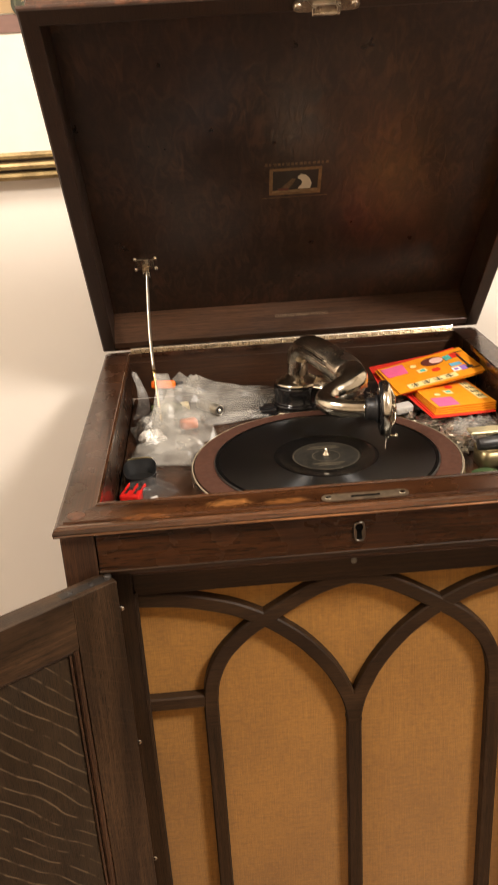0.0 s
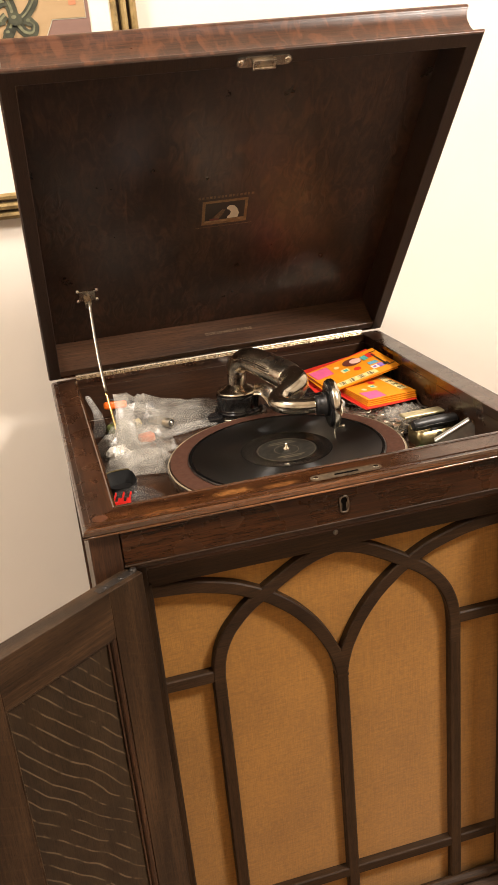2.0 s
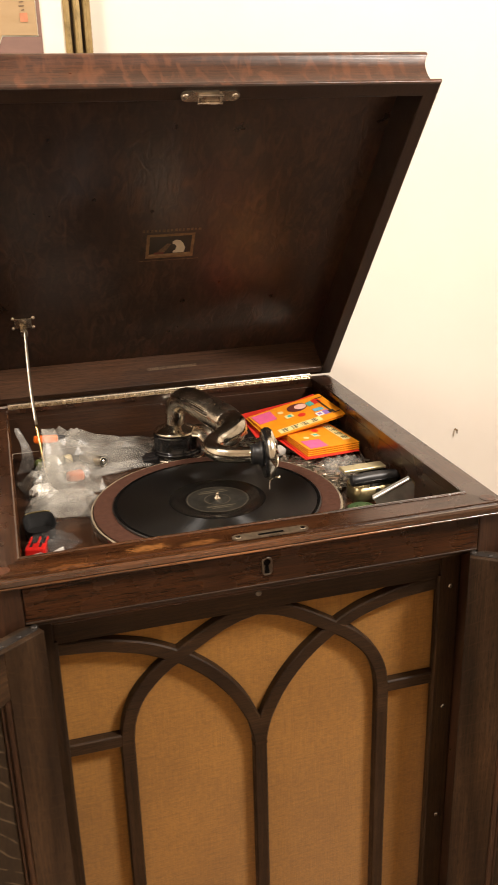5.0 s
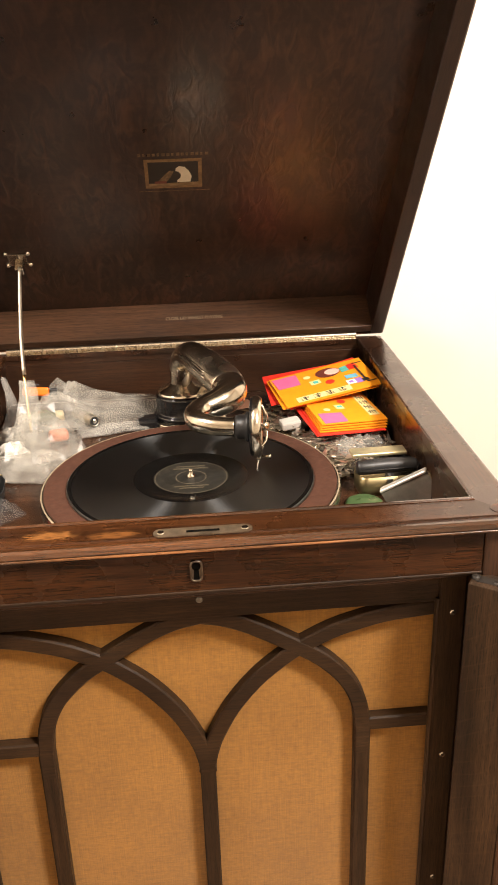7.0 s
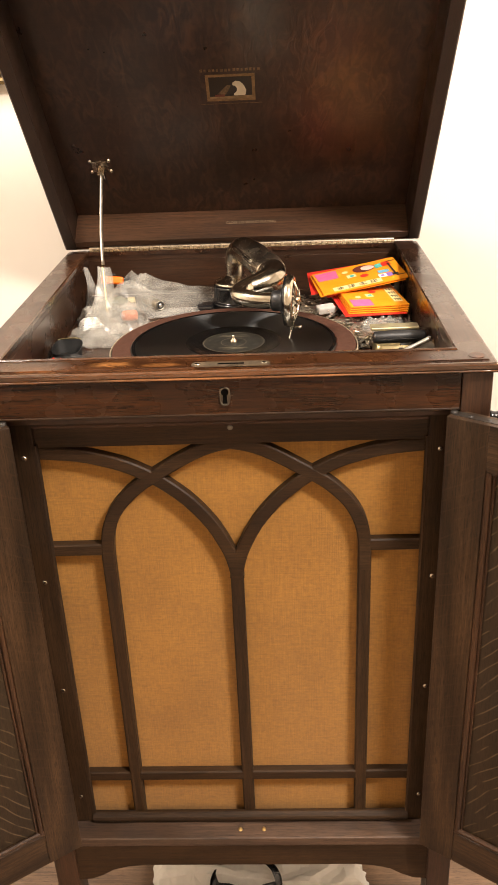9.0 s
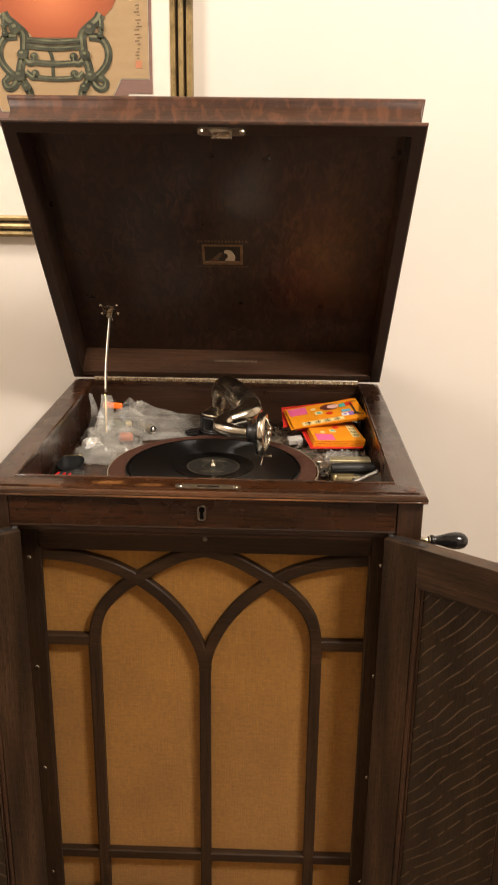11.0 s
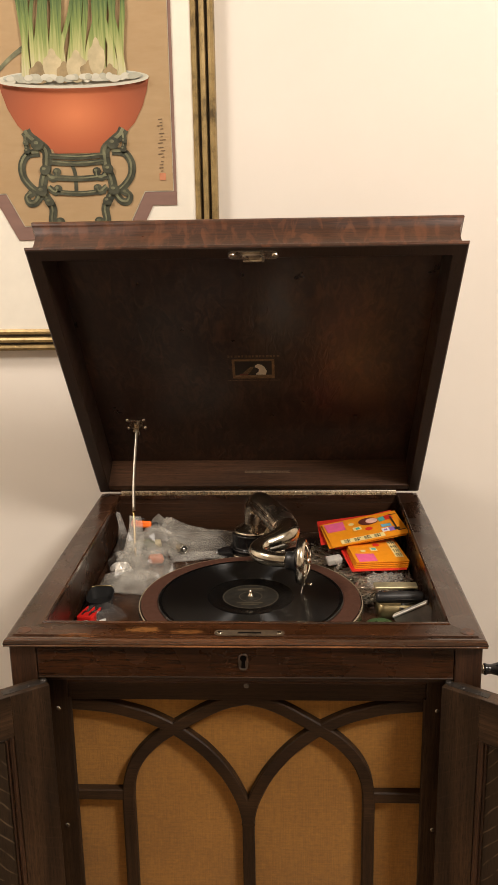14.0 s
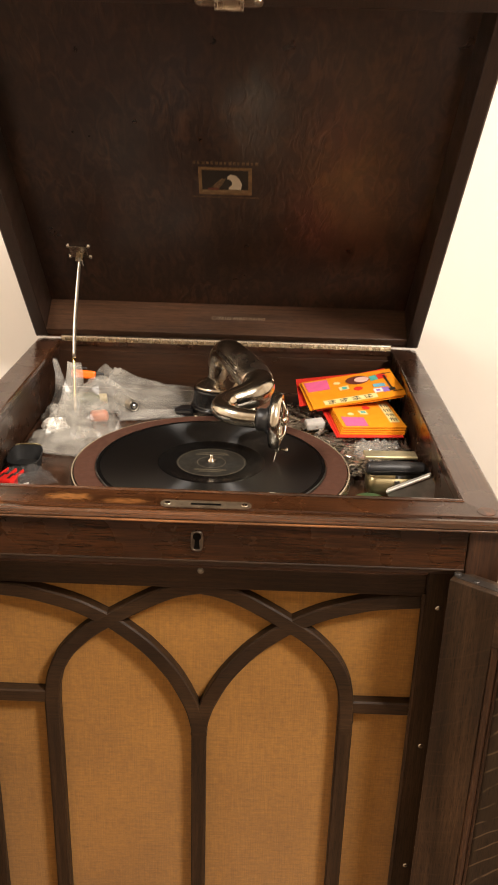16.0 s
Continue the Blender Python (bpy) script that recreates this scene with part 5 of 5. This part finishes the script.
def envelope(m, colour, printed, seed, portrait=True):
    """A small gift envelope, 77 by 119 mm, with printed shapes; writing is plain bars."""
    e = thing("gift_envelope", "orange gift envelope with pink and pale printed panels" if printed else "plain red gift envelope in the pile", "envelope", "gift envelopes", m)
    b = flat_shape([(-EW, -EH), (0, -EH), (EW, -EH), (EW, 0), (EW, EH), (0, EH), (-EW, EH), (-EW, 0)], 0, 0.001)
    for v in b.verts:
        v.co.z += 0.0003 * noise.noise((v.co.x * 30, v.co.y * 30, seed * 3.3))
    part("envelope_body", b, colour, e)
    if not printed:
        return e
    z = 0.0012
    def ink(nm, outline, mat, layer=0):
        return part(nm, flat_shape(outline, z + layer * 0.00025, 0.0002), mat, e)
    ink("magenta_panel", [(-0.056, 0.007), (-0.028, 0.007), (-0.026, 0.034), (-0.057, 0.034)], PINK)
    pb = ink("pale_panel", quad(-0.044, 0.024, -0.0345, -0.0225), PALE)
    r = random.Random(3)
    for i in range(4):
        x = -0.039 + i * 0.0155
        for k in range(3):
            part("writing_bar", flat_shape(quad(x, x + r.uniform(0.008, 0.011), -0.0325 + k * 0.0032, -0.0316 + k * 0.0032, r.uniform(-0.001, 0.001)), z + 0.00025, 0.0002), INK, pb)
        part("writing_bar", flat_shape(quad(x + 0.0052, x + 0.0063, -0.0335, -0.0235), z + 0.0003, 0.0002), INK, pb)
    ink("pale_spot", ellipse(-0.016, 0.02, 0.0045, 0.004, 14), PALE)
    tg = ink("pale_tag", quad(-0.017, -0.004, -0.002, 0.008, 0.001), PALE)
    part("tag_bar", flat_shape(quad(-0.013, -0.007, 0.0, 0.006), z + 0.0003, 0.0002), TEAL, tg)
    if portrait:
        ink("printed_oval", ellipse(0.011, 0.0195, 0.0155, 0.0115, 24), BROWN_INK, 1)
        ink("printed_oval", ellipse(0.0165, 0.0192, 0.0095, 0.0075, 22), SKIN_INK, 2)
    ink("teal_shape", [(0.027, 0.011), (0.037, 0.013), (0.037, 0.026), (0.027, 0.024)], TEAL, 1)
    ink("red_shape", [(0.037, 0.013), (0.05, 0.015), (0.048, 0.029), (0.037, 0.026)], RED, 1)
    for x0, x1, y0, y1 in ((0.045, 0.0475, -0.022, 0.021), (0.0455, 0.0575, 0.0255, 0.0275), (0.0455, 0.0575, -0.0265, -0.0245), (0.042, 0.05, -0.023, -0.016)):
        ink("dark_bar", quad(x0, x1, y0, y1), INK, 2)
    ink("violet_shape", quad(0.034, 0.043, -0.0235, -0.0115), VIOLET, 1)
    ink("pale_square", quad(0.023, 0.034, -0.0225, -0.0115), WHITE, 1)
    ink("square_mark", quad(0.026, 0.031, -0.0195, -0.0145), VIOLET, 2)
    ink("blue_shape", quad(0.026, 0.041, -0.0075, 0.0015, -0.001), BLUE_INK, 1)
    ink("red_flower", ellipse(0.006, -0.004, 0.0062, 0.0052, 7), RED, 1)
    return e


rng = random.Random(11)
low = pose(0.1765, 0.331, 0.8775, 0, 0, 96)
for i in range(2):
    envelope(low @ pose(-0.001 - 0.003 * i, 0.006 - 0.004 * i, i * 0.0013, 0.8, 0, 2.0 - 2 * i), RED, False, i)
for i in range(4):
    envelope(low @ pose(0.0015 + i * 0.002, -0.001 - i * 0.0006, 0.0026 + i * 0.0021, 0.8, 0, 0.6 * i - 0.4), ORANGE, True, i + 2, False)
up = pose(0.168, 0.381, 0.9, 8, -7, 0) @ pose(0, 0, 0, 0, 0, 9.5)
envelope(up @ pose(-0.008, 0.019, -0.0072, 0, 0, -8), RED, False, 7)
envelope(up @ pose(0.001, 0.009, -0.0052, 0, 0, 5), RED, False, 8)
envelope(up @ pose(-0.0035, 0.0018, -0.0028, 0, 0, -1.5), ORANGE, True, 9)
envelope(up, ORANGE, True, 10)

# bag of needles and bits beneath them
film_bag("needle_bag", "clear plastic bag full of loose steel needles", 0.188, 0.262, 0.06, 0.07, 0.024, 0, 61, BAG_CLEAR, n=24)
rng = random.Random(17)


def sliver_pile(name, label, x0, x1, y0, y1, zlow, zhigh, count, mats):
    bm = bmesh.new()
    for _ in range(count):
        x, y = rng.uniform(x0, x1), rng.uniform(y0, y1)
        if (x - TX) ** 2 + (y - TY) ** 2 < 0.1545 ** 2:
            continue
        a, L, w = rng.uniform(0, math.pi), rng.uniform(0.008, 0.024), rng.uniform(0.0007, 0.0032)
        d = Vector((math.cos(a), math.sin(a), rng.uniform(-0.3, 0.3))) * L / 2
        c = Vector((x, y, rng.uniform(zlow, zhigh)))
        s = Vector((-math.sin(a), math.cos(a), 0)) * w
        u = Vector((0, 0, 0.0006))
        q = [bm.verts.new(c + p) for p in (-d - s - u, -d + s - u, d + s * 0.3 - u, d - s * 0.3 - u, -d - s + u, -d + s + u, d + s * 0.3 + u, d - s * 0.3 + u)]
        for f in ((0, 1, 2, 3), (7, 6, 5, 4), (0, 4, 5, 1), (1, 5, 6, 2), (2, 6, 7, 3), (3, 7, 4, 0)):
            bm.faces.new([q[i] for i in f])
    return tagged(part(name, bm, mats), label, "needles", kind="stuff")


sliver_pile("steel_needles", "loose steel gramophone needles heaped on the motor board", 0.085, 0.165, 0.245, 0.40, WB + 0.001, WB + 0.016, 430, NEEDLE_STEEL)
sliver_pile("steel_needles", "loose steel gramophone needles in a clear bag", 0.125, 0.222, 0.2, 0.30, WB + 0.001, WB + 0.018, 400, NEEDLE_STEEL)
sliver_pile("dark_needles", "dark used needles heaped on the motor board", 0.07, 0.2, 0.24, 0.41, WB + 0.001, WB + 0.008, 420, BRONZE)
fb = thing("foam_block", "small white foam block by the turntable", "foam", at=pose(0.1185, 0.325, WB + 0.012, 6, -4, 12))
part("foam_body", block(-0.012, 0.012, -0.008, 0.008, 0, 0.01, 0.0025, 2), plain("grey_white_foam", (0.45, 0.42, 0.38), 0.8, 0, 0.1, 80), fb)
bpz = block(-0.02, 0.02, -0.011, 0.011, 0, 0.0012, 0.0004, 1)
for v in bpz.verts:
    v.co.z += 0.006 * noise.noise((v.co.x * 40, v.co.y * 40, 3))
tagged(part("brown_paper", turned(bpz, pose(0.062, 0.41, WB + 0.01, 8, 0, 20)), plain("brown_paper", (0.17, 0.075, 0.04), 0.7)), "crumpled brown paper scrap behind the arm", "paper")

# ---- tins ----
tin = thing("tobacco_tin", "small open olive tin with its lid up", "tin", at=pose(0.1955, 0.178, WB, 0, 0, 2))


def rounded(w, d, r, n=6):
    out = []
    for cx, cy, a0 in ((w / 2 - r, d / 2 - r, 0), (-w / 2 + r, d / 2 - r, 90), (-w / 2 + r, -d / 2 + r, 180), (w / 2 - r, -d / 2 + r, 270)):
        out += [(cx + r * math.cos(radians(a0 + 90 * k / n)), cy + r * math.sin(radians(a0 + 90 * k / n))) for k in range(n + 1)]
    return out


def tray(w, d, h, t=0.0008, r=0.009):
    bm = bmesh.new()
    rings = []
    for k, z in ((0, 0.001), (0.001, 0.0), (0, 0.0015), (0, h), (-t, h), (-t, 0.002)):
        rings.append([bm.verts.new((x, y, z)) for x, y in rounded(w + 2 * k if k != 0.001 else w - 0.002, d + 2 * k if k != 0.001 else d - 0.002, r)])
    rings = rings[1:]
    m = len(rings[0])
    for a, b in zip(rings, rings[1:]):
        for i in range(m):
            bm.faces.new((a[i], a[(i + 1) % m], b[(i + 1) % m], b[i]))
    bm.faces.new(rings[0])
    bm.faces.new(rings[-1])
    return bm


part("tin_body", tray(0.058, 0.034, 0.02), OLIVE_TIN, tin, "", True)
part("tin_lid", block(-0.029, 0.029, 0.018, 0.036, 0.0265, 0.0305, 0.0014, 3), plain("pale_gold_tin", (0.78, 0.68, 0.42), 0.38, 0.8, 0.15, 60), tin, "bright gold raised lid")
part("tin_hinge", tube([(-0.018, 0.018, 0.0205, 0.0012), (0.018, 0.018, 0.0205, 0.0012)], 8, 1), OLIVE_TIN, tin)
part("tin_clasp", block(-0.002, 0.004, -0.0182, -0.0168, 0.014, 0.018, 0.0005), STEEL, tin)
bl = thing("black_pouch", "stuffed black leather pouch lying in the tin", "pouch", at=pose(0.1965, 0.173, WB + 0.0205, 0, 0, 2))
part("pouch_body", tube([(-0.031, 0, 0.006, 0.004), (-0.029, 0, 0.006, 0.0068), (-0.02, 0, 0.0062, 0.0076), (0.0, 0.0005, 0.0064, 0.0078), (0.02, 0, 0.0062, 0.0076), (0.029, 0, 0.006, 0.007), (0.0315, 0, 0.006, 0.004)], 22, 5), BLACK, bl, "", True)
part("pouch_seam", tube([(-0.028, -0.0068, 0.0055, 0.0006), (0, -0.0078, 0.006, 0.0006), (0.028, -0.0068, 0.0055, 0.0006)], 6, 4), BAKELITE, bl)
lt = thing("metal_lighter", "slim grey metal lighter case propped on the tin", "lighter", at=pose(0.208, 0.1435, WB + 0.021, 0, -32, -20))
plate = [(-0.0255, 0.0015), (0.0225, 0.0015), (0.0248, 0.0), (0.0255, -0.003), (0.0255, -0.031), (0.0245, -0.0335), (0.0225, -0.034), (0.0135, -0.034), (-0.0255, -0.0098)]
part("lighter_body", slab(plate, -0.0035, 0.0035), GREY_TIN, lt)
part("lighter_edge", block(-0.026, 0.025, -0.0048, 0.0048, 0.0015, 0.0048, 0.0015, 3), plain("polished_edge", (0.8, 0.77, 0.7), 0.35, 0.6, 0.1, 60), lt, "bright polished edge")
part("lighter_side", block(0.0255, 0.0277, -0.0044, 0.0044, -0.031, 0.0, 0.001, 2), BRONZE, lt)
gd = thing("green_disc", "green plastic cap lying at the well front", "cap", at=pose(0.168, 0.142, WB))
part("cap_disc", lathe([(0, 0.005), (0.016, 0.0045), (0.0185, 0.003), (0.019, 0)], 36), GREEN, gd, "", True)
rb = thing("red_bead", "tiny red bead in the well corner", "bead", at=pose(0.224, 0.118, WB))
part("bead_body", lathe([(0, 0.009), (0.004, 0.0075), (0.0052, 0.0045), (0.004, 0.001), (0, 0)], 18), RED_PLASTIC, rb, "", True)
film_bag("black_bag", "crumpled black plastic bag in the well corner", 0.215, 0.2, 0.03, 0.05, 0.026, 10, 83, BLACK, n=18)

# ---- beside and under the cabinet ----
sb = pouch("shopping_bag", "tall cloudy plastic bag on the floor beside the cabinet", (-0.42, 0.46, 0.002), (-0.41, 0.48, 0.275), 0.095, 0.06, 14, BAG_GREY)
pk = thing("pink_parcel", "pink paper parcel inside the plastic bag", "parcel", at=pose(-0.358, 0.41, 0.0, 0, -5, 15))
part("parcel_body", block(-0.012, 0.012, -0.01, 0.01, 0.001, 0.25, 0.004, 3), plain("pink_paper", (0.62, 0.2, 0.18), 0.6), pk)
cd = thing("paper_card", "cream printed card leaning on the plastic bag", "card", at=pose(-0.524, 0.395, 0.016, -4, 30, 0))
part("card_sheet", block(-0.026, 0.026, -0.0015, 0.0015, 0.006, 0.192, 0.0006), WHITE, cd)
for k, (a, b) in enumerate(((-0.018, 0.0), (-0.02, 0.014), (-0.015, 0.018))):
    part("writing_bar", block(a, b, -0.002, -0.0015, 0.162 - 0.018 * k, 0.168 - 0.018 * k, 0), INK, cd)
part("card_edge", block(0.0262, 0.029, -0.002, 0.002, 0.01, 0.185, 0.001), BLACK, cd)
pb2 = film_bag("paper_bag", "crumpled white paper bag on the floor under the cabinet", 0.0, 0.19, 0.34, 0.16, 0.05, 0, 91, WHITE, 0.0, n=24, group="")
tagged(pb2, category="bag")
bw = thing("black_bowl", "black round bowl on the floor under the cabinet", "bowl", at=pose(-0.017, 0.1, 0.0))
part("bowl_body", lathe([(0, 0), (0.03, 0), (0.05, 0.012), (0.056, 0.03), (0.0535, 0.03), (0.047, 0.014), (0, 0.006)], 40), BAKELITE, bw, "", True)
wh = thing("wall_hook", "tiny brown hook on the cream wall", "hook", at=pose(0.535, Y1, 0.771))
part("hook_pin", lathe([(0, 0.008), (0.0016, 0.008), (0.0018, 0)], 10), BRONZE, wh)
wh.matrix_world = pose(0.535, Y1, 0.771, 90)
part("hook_tip", block(-0.001, 0.001, -0.006, 0.001, 0.006, 0.008, 0.0004, 1), BRONZE, wh)
